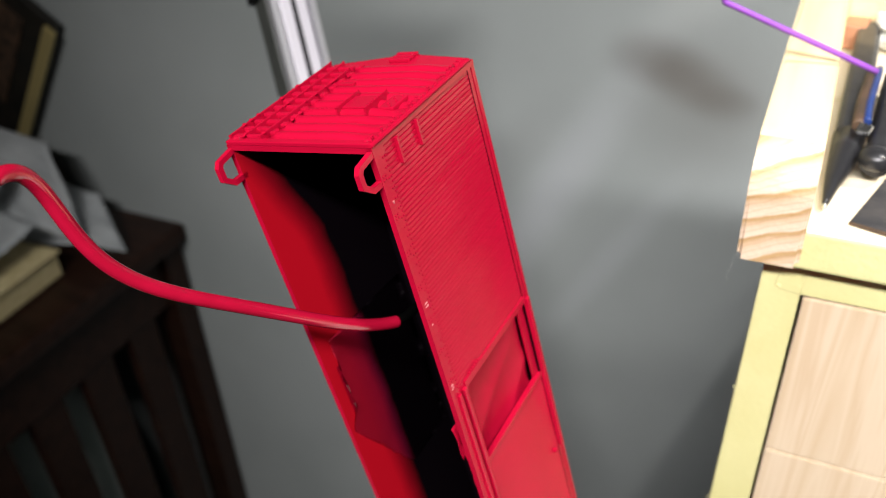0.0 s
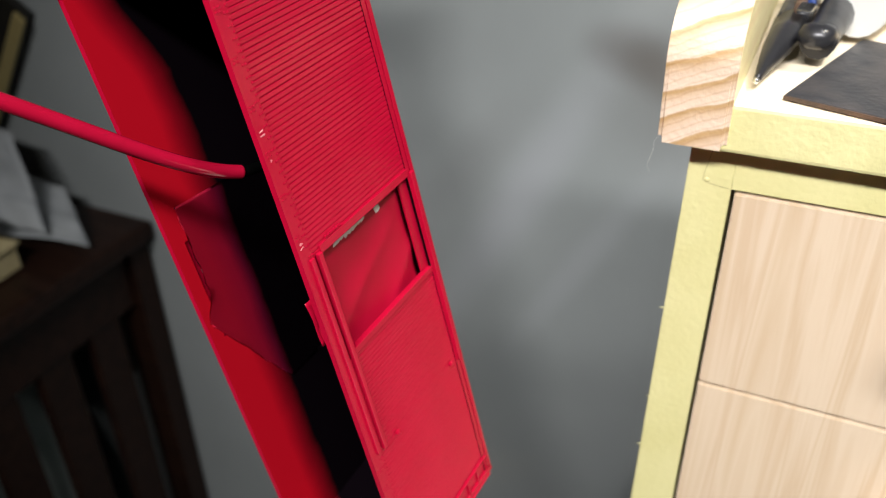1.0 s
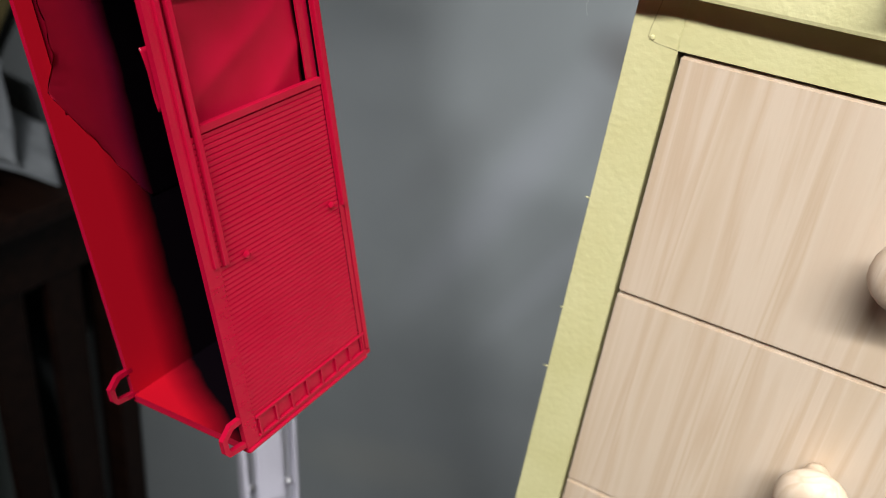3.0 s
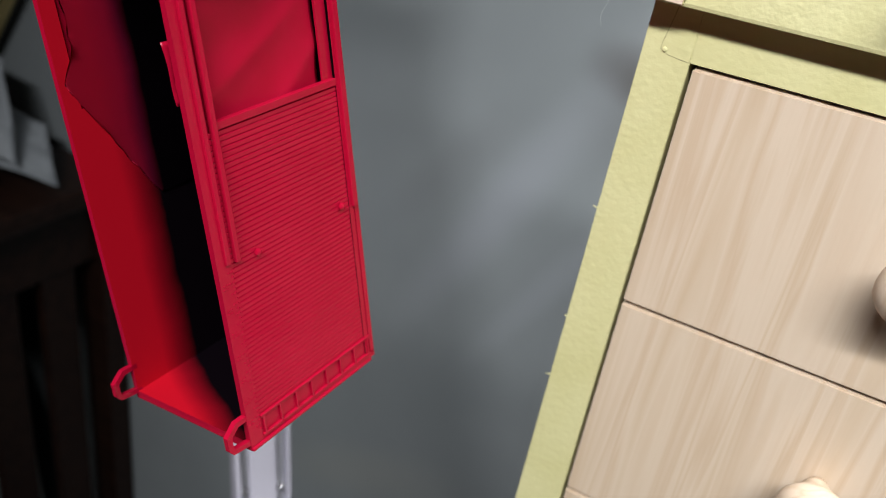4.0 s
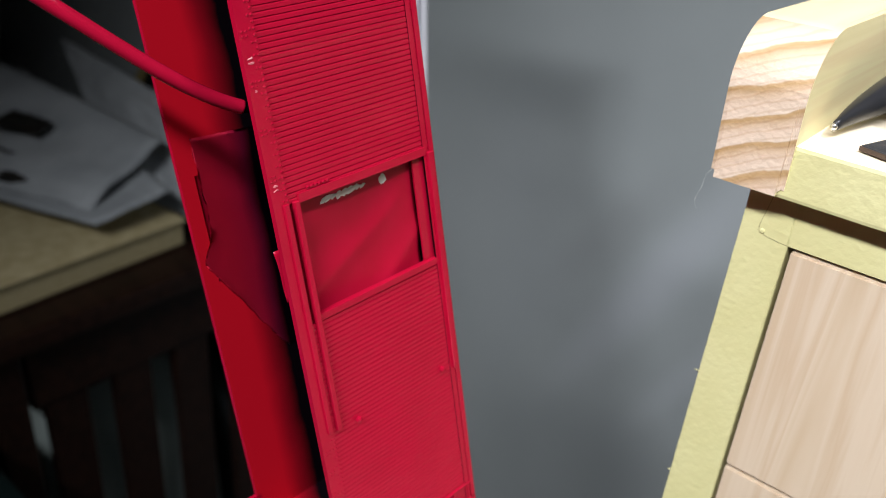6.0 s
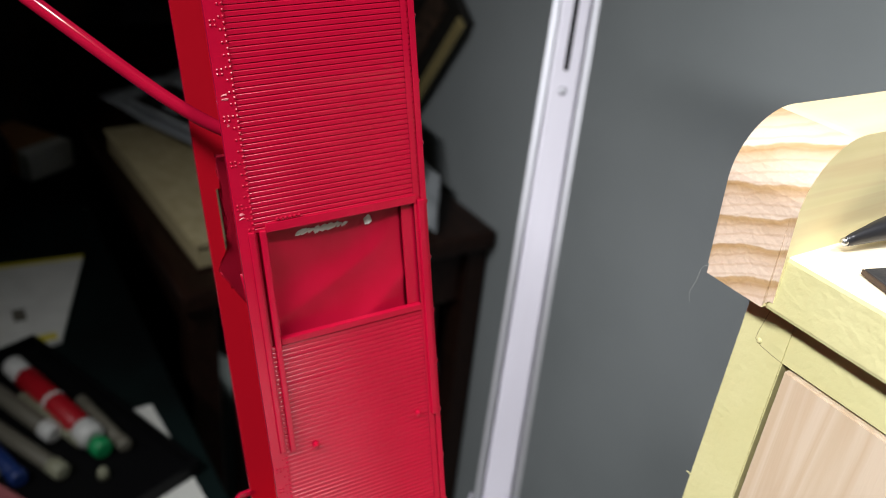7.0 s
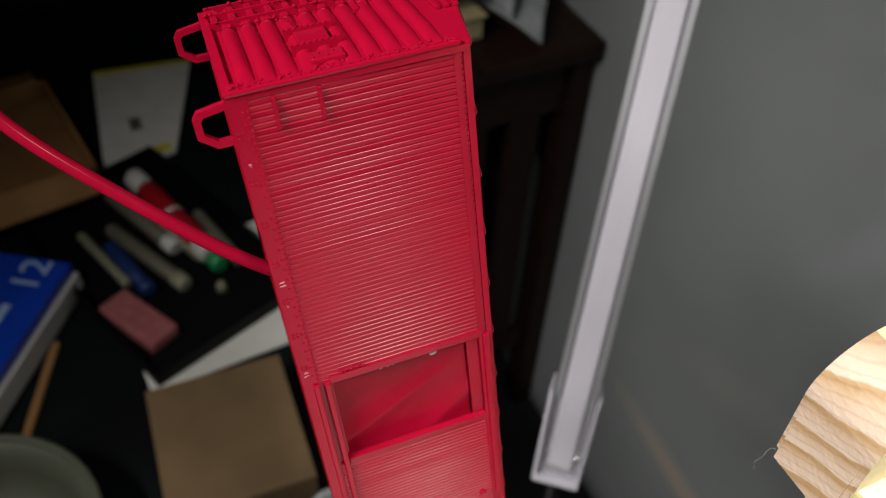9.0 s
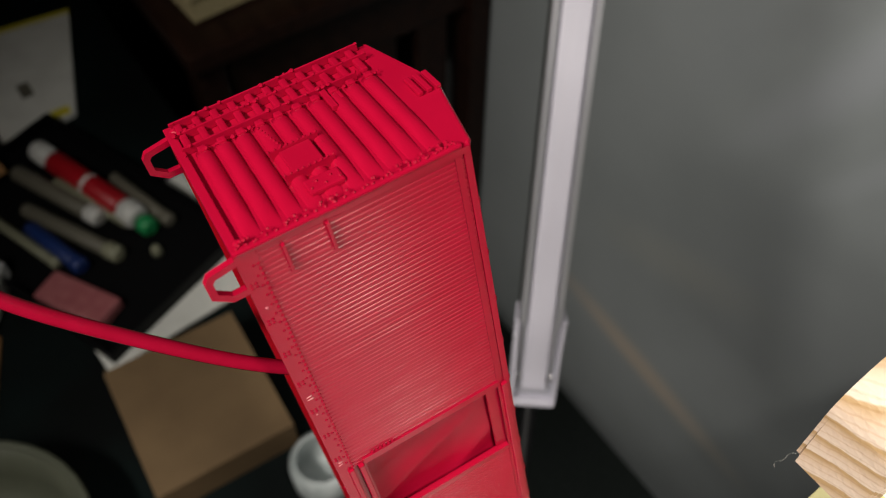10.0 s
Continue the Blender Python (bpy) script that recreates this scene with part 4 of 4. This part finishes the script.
def patch(c00, c10, c11, c01, n, amp, seed, thick=0.0006):
    """A creased sheet between four corners."""
    c00, c10, c11, c01 = [Vector(c) for c in (c00, c10, c11, c01)]
    bm = sheet(bmesh.new(), 1, 1, n, n, lambda x, y: 0.0, thick)
    for v in bm.verts:
        x, y, z = v.co
        q = (c00 * (1 - x) + c10 * x) * (1 - y) + (c01 * (1 - x) + c11 * x) * y
        k = amp * (noise.noise(Vector((x * 2.2, y * 2.2, seed))) + 0.5 * abs(noise.noise(Vector((x * 5, y * 5, seed + 3)))))
        v.co = q + Vector((0.2 * k, -0.5 * k, k + z))
    return bm


solo("paper_sheet", patch((-0.98, 0.56, 0.722), (-0.806, 0.6, 0.70), (-0.893, 0.66, 0.80), (-1.3, 0.665, 0.82), 24, 0.02, 1.3), PAPER, Matrix(), "creased grey-white paper sheet propped on the desk pile", "paper")
solo("paper_sheet", patch((-1.0, 0.53, 0.715), (-0.77, 0.63, 0.668), (-0.86, 0.69, 0.70), (-1.05, 0.66, 0.76), 20, 0.012, 5.3), PAPER, Matrix(), "creased greyish paper sheet drooping over the desk corner", "paper")
solo("paper_sheet", patch((-1.3, 0.3, 0.716), (-0.83, 0.46, 0.714), (-0.83, 0.56, 0.735), (-1.3, 0.6, 0.78), 22, 0.02, 8.3), PAPER, Matrix(), "large creased grey paper sheet over the thick book", "paper")

magazine = thing("open_magazine", Matrix(), "open magazine with a dark printed band on the papers", "magazine")
part("page", patch((-1.25, 0.33, 0.726), (-0.87, 0.47, 0.722), (-0.9, 0.6, 0.775), (-1.3, 0.56, 0.8), 20, 0.012, 2.2), PAPER, magazine)
part("dark_band", patch((-1.24, 0.34, 0.7302), (-0.9, 0.468, 0.7262), (-0.95, 0.5, 0.742), (-1.24, 0.4, 0.752), 16, 0.006, 2.2), BLACKCARD, magazine, "dark printed photograph")
part("dark_smudge", patch((-1.12, 0.46, 0.77), (-1.04, 0.49, 0.768), (-1.05, 0.52, 0.778), (-1.12, 0.5, 0.78), 10, 0.004, 4.2), BLACKCARD, magazine, "small dark printed shape")
part("pink_mark", patch((-0.905, 0.466, 0.731), (-0.885, 0.474, 0.731), (-0.89, 0.485, 0.737), (-0.91, 0.478, 0.737), 6, 0.002, 4.2), PINK, magazine, "small pink printed shape")

picture = thing("picture_frame", Matrix(), "tilted black picture in gold side mouldings leaning on the wall", "picture")
picture.matrix_world = Matrix.Translation((-0.975, 0.722, 0.91)) @ pose(0, 0, 0, 0, 36, 0)
part("mount", boxed(-0.0665, 0.0665, -0.006, 0.006, -0.262, 0.072, 0.001), BLACKCARD, picture)
for x in (-0.062, 0.062):
    part("gold_bar", boxed(x - 0.009, x + 0.009, -0.012, -0.0061, -0.26, 0.067, 0.002), GOLD, picture)
part("print", boxed(-0.022, 0.022, -0.0085, -0.0062, -0.11, 0.045), BROWNPRINT, picture)

# ---- low table with odds and ends ----
TOP = 0.56
low = thing("low_table", pose(-0.9, -0.15, FLOOR), "low black table covered with odds and ends", "table")
part("table_top", boxed(-0.75, 0.66, -0.45, 0.4, TOP - FLOOR - 0.03, TOP - FLOOR - 0.0005, 0.003), TEAL, low)
for x in (-0.55, 0.2):
    for y in (-0.4, 0.34):
        part("leg", boxed(x - 0.02, x + 0.02, y - 0.02, y + 0.02, 0, TOP - FLOOR - 0.03), BLACKPLASTIC, low)
carton = thing("cardboard_box", pose(-0.4, 0.105, TOP, 0, 0, -3), "closed brown cardboard box on the low table", "box")
part("body", boxed(-0.07, 0.07, -0.064, 0.064, 0.0, 0.038, 0.001), CARTON, carton)
part("lid", boxed(-0.07, 0.07, -0.064, 0.064, 0.0382, 0.041, 0.0006), CARTON, carton)

pad = thing("paper_pad", pose(-0.593, 0.134, TOP, 0, 0, 4), "white paper pad under the black tray", "pad")
part("paper_block", boxed(-0.1, 0.09, -0.093, 0.09, 0.0008, 0.003), CARD, pad)
part("backing_board", boxed(-0.1, 0.09, -0.093, 0.09, 0, 0.0006), CARTON, pad)
TRAY = TOP + 0.0036
tray = thing("pen_tray", pose(-0.674, 0.086, TRAY, 0, 0, 21), "shallow black tray holding markers and pencils", "tray")
part("tray_floor", boxed(-0.165, 0.15, -0.09, 0.1, 0, 0.004), BLACKPLASTIC, tray)
for a in ((-0.165, 0.15, -0.09, -0.086), (-0.165, 0.15, 0.096, 0.1), (-0.165, -0.161, -0.0858, 0.0958), (0.146, 0.15, -0.0858, 0.0958)):
    part("tray_wall", boxed(*a, 0.0042, 0.018, 0.0008), BLACKPLASTIC, tray)
LIE = TRAY + 0.0045


def rod(length, r, r2=None, sides=12):
    """A rounded rod along x, lying on z = 0."""
    r2 = r2 or r
    h = length / 2
    return tube(bmesh.new(), [(-h, 0, r), (-h + r * 0.3, 0, r), (h - r2 * 0.3, 0, r), (h, 0, r)], [r * 0.75, r, r2, r2 * 0.7], sides)


def shifted(bm, x):
    bm.transform(Matrix.Translation((x, 0, 0)))
    return bm


marker = thing("marker", pose(-0.7253, 0.1187, LIE, 0, 0, 18.8), "fat red marker with white ends and a green tip", "marker")
part("barrel", rod(0.12, 0.0135), REDPLASTIC, marker)
part("label_band", shifted(rod(0.012, 0.0139), 0.004), WHITE, marker, "white band")
part("white_cap", shifted(rod(0.03, 0.013), -0.0765), WHITE, marker, "white cap")
part("white_collar", shifted(rod(0.026, 0.0145), 0.0735), WHITE, marker, "white collar")
part("green_end", shifted(rod(0.018, 0.011), 0.0965), GREEN, marker, "green end")


def pen(x, y, turn, length, r, body, tip, label, category="pen"):
    p = thing("pen", pose(x, y, LIE, 0, 0, turn), label, category, "pens in the tray")
    part("barrel", rod(length, r), body, p)
    part("end_cap", shifted(rod(length * 0.16, r * 1.12), length * 0.45), tip, p)


pen(-0.734, 0.0845, 24, 0.13, 0.0095, GREYTAN, WHITE, "grey marker pen with a pale cap in the tray")
pen(-0.7025, 0.113, 25, 0.11, 0.008, CREAM, CREAM, "cream-coloured pen beside the red marker")
pen(-0.675, 0.079, 27, 0.133, 0.0085, GREYTAN, CREAM, "grey-tan marker pen in the tray")
pen(-0.6645, 0.058, 18, 0.089, 0.0085, DARKBLUE, DARKBLUE, "short dark blue pen in the tray")
pen(-0.6915, 0.034, 20.5, 0.102, 0.0055, CREAM, CREAM, "thin cream-coloured craft knife in the tray", "knife")
pen(-0.677, 0.16, 15.5, 0.1, 0.007, GREYTAN, GREYTAN, "brown-grey pen by the tray's edge")
solo("eraser", boxed(-0.042, 0.042, -0.018, 0.018, 0, 0.016, 0.004), PINK, pose(-0.584, 0.054, LIE, 0, 0, 30), "worn pink rubber eraser in the tray", "eraser")
solo("glue_cap", lathe(bmesh.new(), [(0.006, 0), (0.006, 0.007), (0.004, 0.012), (0.002, 0.013)], 14), CREAM, pose(-0.6, 0.145, LIE), "small cream-coloured bottle cap in the tray", "cap")

# flat tapered card with a yellow band
card = thing("tapered_card_sleeve", pose(-1.02, 0.12, TOP), "white tapered card sleeve with a yellow band on the table", "card")


def card_strip(a, b, z0, z1):
    """The stretch of the sleeve from a to b of its length, near end 0, far end 1."""
    near_side, far_side = ((0.182, -0.063), (0.157, 0.03)), ((-0.06, -0.043), (-0.045, 0.094))
    ring = [[tuple(p + (q - p) * k for p, q in zip(n, f)) for n, f in zip(near_side, far_side)] for k in (a, b)]
    return prism(bmesh.new(), [ring[0][0], ring[0][1], ring[1][1], ring[1][0]], "z", z0, z1)


part("card_body", card_strip(0.0, 0.955, 0.0, 0.006), CARD, card)
part("yellow_band", card_strip(0.9555, 1.0, 0.0, 0.0062), YELLOWPRINT, card, "yellow band")
part("printed_mark", boxed(0.07, 0.098, -0.016, -0.001, 0.0062, 0.0065), GREYTAN, card, "small grey printed mark")
part("printed_mark", boxed(0.14, 0.155, 0.004, 0.026, 0.0062, 0.0065), YELLOWPRINT, card, "small yellow printed mark")

# blue box
bluebox = thing("blue_box", at((-0.6085, 0.0125, TOP), (0.83, -0.558, 0), (0.558, 0.83, 0), (0, 0, 1)), "glossy blue printed box with white sides on the low table", "box")
part("white_tray", boxed(-0.045, 0.26, -0.24, -0.036, 0.0, 0.028, 0.001), WHITE, bluebox, "white lower sides")
part("blue_lid", boxed(-0.046, 0.261, -0.241, -0.042, 0.0282, 0.04, 0.001), BLUE, bluebox)
number = bpy.data.curves.new("printed_number", "FONT")
number.body, number.size, number.extrude = "12", 0.045, 0.0002
number.materials.append(LIGHTBLUE)
ob = new("printed_number", number)
ob.parent, ob.matrix_local = bluebox, pose(0.0, -0.06, 0.0403, 0, 0, 180)
for x, y, w2 in ((0.02, -0.082, 0.05), (0.09, -0.075, 0.03), (0.135, -0.078, 0.035)):
    part("printed_bar", boxed(x, x + w2, y, y + 0.009, 0.0402, 0.0406), LIGHTBLUE, bluebox)

# cardboard strip beside the box
solo("cardboard_strip", boxed(-0.066, 0.066, -0.004, 0.004, 0.0, 0.005, 0.0008), ORANGECARD, pose(-0.5375, -0.0535, TOP, 0, 0, -20.6), "narrow brown cardboard strip lying beside the blue box", "cardboard")

# brown carton with open flaps
crate = thing("open_carton", pose(-0.93, -0.045, TOP, 0, 0, 10), "open orange-brown cardboard carton with folded-out flaps", "box")
for a in ((-0.105, 0.105, -0.08, -0.076), (-0.105, 0.105, 0.076, 0.08), (-0.105, -0.101, -0.0758, 0.0758), (0.101, 0.105, -0.0758, 0.0758)):
    part("panel", boxed(*a, 0.0, 0.03), ORANGECARD, crate)
part("bottom", boxed(-0.1008, 0.1008, -0.0758, 0.0758, 0.0, 0.004), ORANGECARD, crate)
for x0, y0, sx2, sy2, rx, ry in ((0.105, -0.07, 0.045, 0.14, 0, 14), (-0.1, -0.08, 0.2, -0.06, 10, 0), (-0.105, -0.07, -0.06, 0.14, 0, -20)):
    flap = boxed(min(0, sx2), max(0, sx2), min(0, sy2), max(0, sy2), 0, 0.003)
    flap.transform(pose(x0, y0, 0.0305, rx, ry))
    part("flap", flap, ORANGECARD, crate)

# small packet at the back of the table
packet = thing("orange_packet", pose(-1.44, 0.185, TOP, 0, 0, 32), "small orange-brown packet with a white end on the table", "packet")
part("body", boxed(-0.07, 0.045, -0.045, 0.045, 0.0, 0.05, 0.003), ORANGECARD, packet)
part("white_end", boxed(0.0452, 0.075, -0.045, 0.045, 0.0, 0.05, 0.003), CARD, packet, "white end")

# brown strap of a dark bag
bag = thing("dark_bag", pose(-1.33, 0.02, TOP), "dark fabric bag with a brown strap", "bag")
part("bag_body", lathe(bmesh.new(), [(0.06, 0.0), (0.13, 0.02), (0.14, 0.08), (0.11, 0.14), (0.05, 0.16), (0.01, 0.162)], 22), BLACKCARD, bag)
strap = bmesh.new()
tube(strap, bezier([(0.02, -0.11, 0.06), (0.03, -0.12, 0.19), (0.03, 0.085, 0.27), (0.03, 0.092, 0.0)], 24), 0.013, 8)
part("strap", strap, STRAP, bag, "brown leather strap")

# cream tub with scraps
tub = thing("plastic_tub", pose(-0.36, -0.114, TOP), "shallow olive-grey plastic tub holding white scraps", "tub")
part("tub_wall", lathe(bmesh.new(), [(0.085, 0.0), (0.095, 0.03), (0.105, 0.058), (0.102, 0.058), (0.09, 0.03), (0.082, 0.004), (0.01, 0.003)], 36), OLIVE, tub)
rim = bmesh.new()
tube(rim, [(0.1055 * math.cos(a), 0.1055 * math.sin(a), 0.0605) for a in (2 * math.pi * k / 36 for k in range(37))], 0.0035, 8, False)
part("rim", rim, OLIVE, tub, "rolled rim")
for x, y, t2, m2, lab in ((-0.01, 0.02, 30, WHITE, "white plastic scrap in the tub"), (0.03, 0.05, 80, WHITE, "white plastic scrap in the tub"), (-0.03, -0.03, 10, REDPLASTIC, "red plastic scrap in the tub"), (0.045, 0.0, 50, WHITE, "white plastic scrap in the tub")):
    solo("plastic_scrap", boxed(-0.024, 0.024, -0.014, 0.014, 0, 0.02, 0.004), m2, pose(-0.36 + x, -0.114 + y, TOP + 0.006, 8, 12, t2), lab, "scrap", "scraps in the tub")
solo("cloudy_jar", lathe(bmesh.new(), [(0.026, 0), (0.03, 0.004), (0.03, 0.035), (0.024, 0.042), (0.022, 0.042), (0.024, 0.034), (0.026, 0.006), (0.004, 0.005)], 24), CLEAR, pose(-0.285, 0.17, TOP), "cloudy plastic jar on the low table", "jar")

# ---- on the cabinet's tray ----
DECK = 1.1446
pliers = thing("needle_nose_pliers", pose(0.0122, 0.1975, DECK), "glossy dark needle-nose pliers lying in the cabinet tray", "pliers")
jaw = bmesh.new()
rings = []
for y, x, wide, tall in ((0.0, 0.0, 0.0006, 0.0009), (0.0015, 0.0002, 0.0009, 0.0012), (0.008, 0.0008, 0.0018, 0.002), (0.016, 0.0018, 0.003, 0.0028), (0.026, 0.003, 0.004, 0.0036), (0.036, 0.0035, 0.0044, 0.004)):
    rings.append([jaw.verts.new((x + wide * math.cos(a), y, 0.0012 + tall + tall * math.sin(a))) for a in (math.pi * (2 * k + 1) / 10 for k in range(10))])
for a, b in zip(rings, rings[1:]):
    for k in range(10):
        jaw.faces.new((a[k], a[(k + 1) % 10], b[(k + 1) % 10], b[k])).smooth = True
jaw.faces.new(rings[0])
jaw.faces.new(rings[-1])
part("jaw", jaw, DARKSTEEL, pliers)
tip = bmesh.new()
bmesh.ops.create_icosphere(tip, subdivisions=2, radius=0.0008, matrix=Matrix.Translation((0.0, -0.0002, 0.0022)))
part("jaw_tip", tip, STEEL, pliers, "bright worn tip")
shank = boxed(-0.004, 0.004, 0.0, 0.098, 0.0008, 0.0086, 0.0016)
shank.transform(Matrix.Translation((0.0036, 0.034, 0)) @ pose(0, 0, 0, 0, 0, -1.5))
part("handle", shank, DARKSTEEL, pliers, "long dark handle along the tray side")
grip = bezier([(0.0072, 0.036, 0.0105), (0.0068, 0.048, 0.0112), (0.0085, 0.062, 0.011), (0.0098, 0.08, 0.01)], 14)
part("grip_edge", tube(bmesh.new(), grip, 0.0011, 8), DARKBLUE, pliers, "dark blue grip edge")
part("grip", tube(bmesh.new(), [p + Vector((-0.0022, -0.002, -0.0006)) for p in grip], 0.0016, 10), BROWNPRINT, pliers, "brown grip strip")
arm = bezier([(0.0106, 0.02, 0.0062), (0.0128, 0.034, 0.0066), (0.0138, 0.05, 0.0068), (0.0165, 0.08, 0.0068)], 16)
part("handle", tube(bmesh.new(), arm, [0.0042] * 3 + [0.004 + 0.0001 * i for i in range(14)], 12), DARKSTEEL, pliers, "thick dark handle")
pivot = lathe(bmesh.new(), [(0.003, 0.0), (0.0042, 0.0012), (0.0044, 0.003), (0.0036, 0.0046), (0.0012, 0.0054)], 22)
pivot.transform(Matrix.Translation((0.0104, 0.0195, 0.0055)))
part("pivot", pivot, DARKSTEEL, pliers, "glossy dark pivot boss")
collar = boxed(-0.0019, 0.0019, -0.0016, 0.0016, -0.0008, 0.0008, 0.0003)
collar.transform(Matrix.Translation((0.0066, 0.0295, 0.0112)) @ pose(0, 0, 0, 24, 0, -18))
part("collar", collar, STEEL, pliers, "bright square pivot collar")
for x, y in ((0.0098, 0.0172), (0.0118, 0.0166)):
    dot = bmesh.new()
    bmesh.ops.create_icosphere(dot, subdivisions=2, radius=0.0006, matrix=Matrix.Translation((x, y, 0.0099)))
    part("punch_mark", dot, STEEL, pliers)
solo("wood_scrap", boxed(-0.004, 0.004, -0.009, 0.009, 0, 0.009, 0.0008), RUSTWOOD, pose(0.0142, 0.3285, DECK, 0, 0, -8), "small red-brown wood scrap in the tray corner", "scrap")
ball = bmesh.new()
bmesh.ops.create_icosphere(ball, subdivisions=3, radius=0.0085)
for q in ball.verts:
    q.co *= 1 + 0.45 * noise.noise(q.co * 260) + 0.2 * noise.noise(q.co * 700)
    q.co.z = max(q.co.z, -0.007)
solo("crumpled_tissue", ball, CARD, pose(0.0285, 0.325, DECK + 0.007), "crumpled white tissue in the tray corner", "tissue")
plate = thing("slate_plate", at((0.0188, 0.1942, DECK), (0.958, -0.287, 0), (0.287, 0.958, 0), (0, 0, 1)), "thin dark metal plate with a rusty edge", "plate")
part("plate_body", boxed(0.0, 0.07, 0.0, 0.05, 0.0, 0.0011, 0.0002), DARKPLATE, plate)
part("rusty_edge", boxed(-0.0001, 0.07, -0.0003, 0.0, 0.0, 0.0009), BROWNPRINT, plate, "rusty brown edge")
grip = tube(bmesh.new(), [(0, 0, 0.0072), (0.002, 0.05, 0.0072), (0.004, 0.085, 0.0072)], 0.0068, 18)
solo("white_tube", grip, WHITE, pose(0.0305, 0.2405, DECK + 0.0012, 0, 0, -14), "white plastic tube lying in the cabinet tray", "tube")
solo("paper_strip", sheet(bmesh.new(), 0.03, 0.011, 12, 4, lambda x, y: 0.0004 * math.sin(x * 150), 0.0003), CARD, pose(0.0475, 0.1765, DECK + 0.0006, 0, 0, 12), "narrow white paper strip over the tray's front edge", "paper")
purple = [Vector((0.0197, 0.25, 1.1638)).lerp(Vector((-0.0215, 0.2405, 1.1822)), k / 8) for k in range(9)]
purple += bezier([(-0.0235, 0.24, 1.183), (-0.0255, 0.2395, 1.184), (-0.0248, 0.2395, 1.1862), (-0.021, 0.24, 1.189), (-0.013, 0.243, 1.204)], 12)
solo("purple_wire", tube(bmesh.new(), purple, 0.0009, 10), PURPLE, Matrix(), "thin purple coated wire sticking up from the tray", "wire")
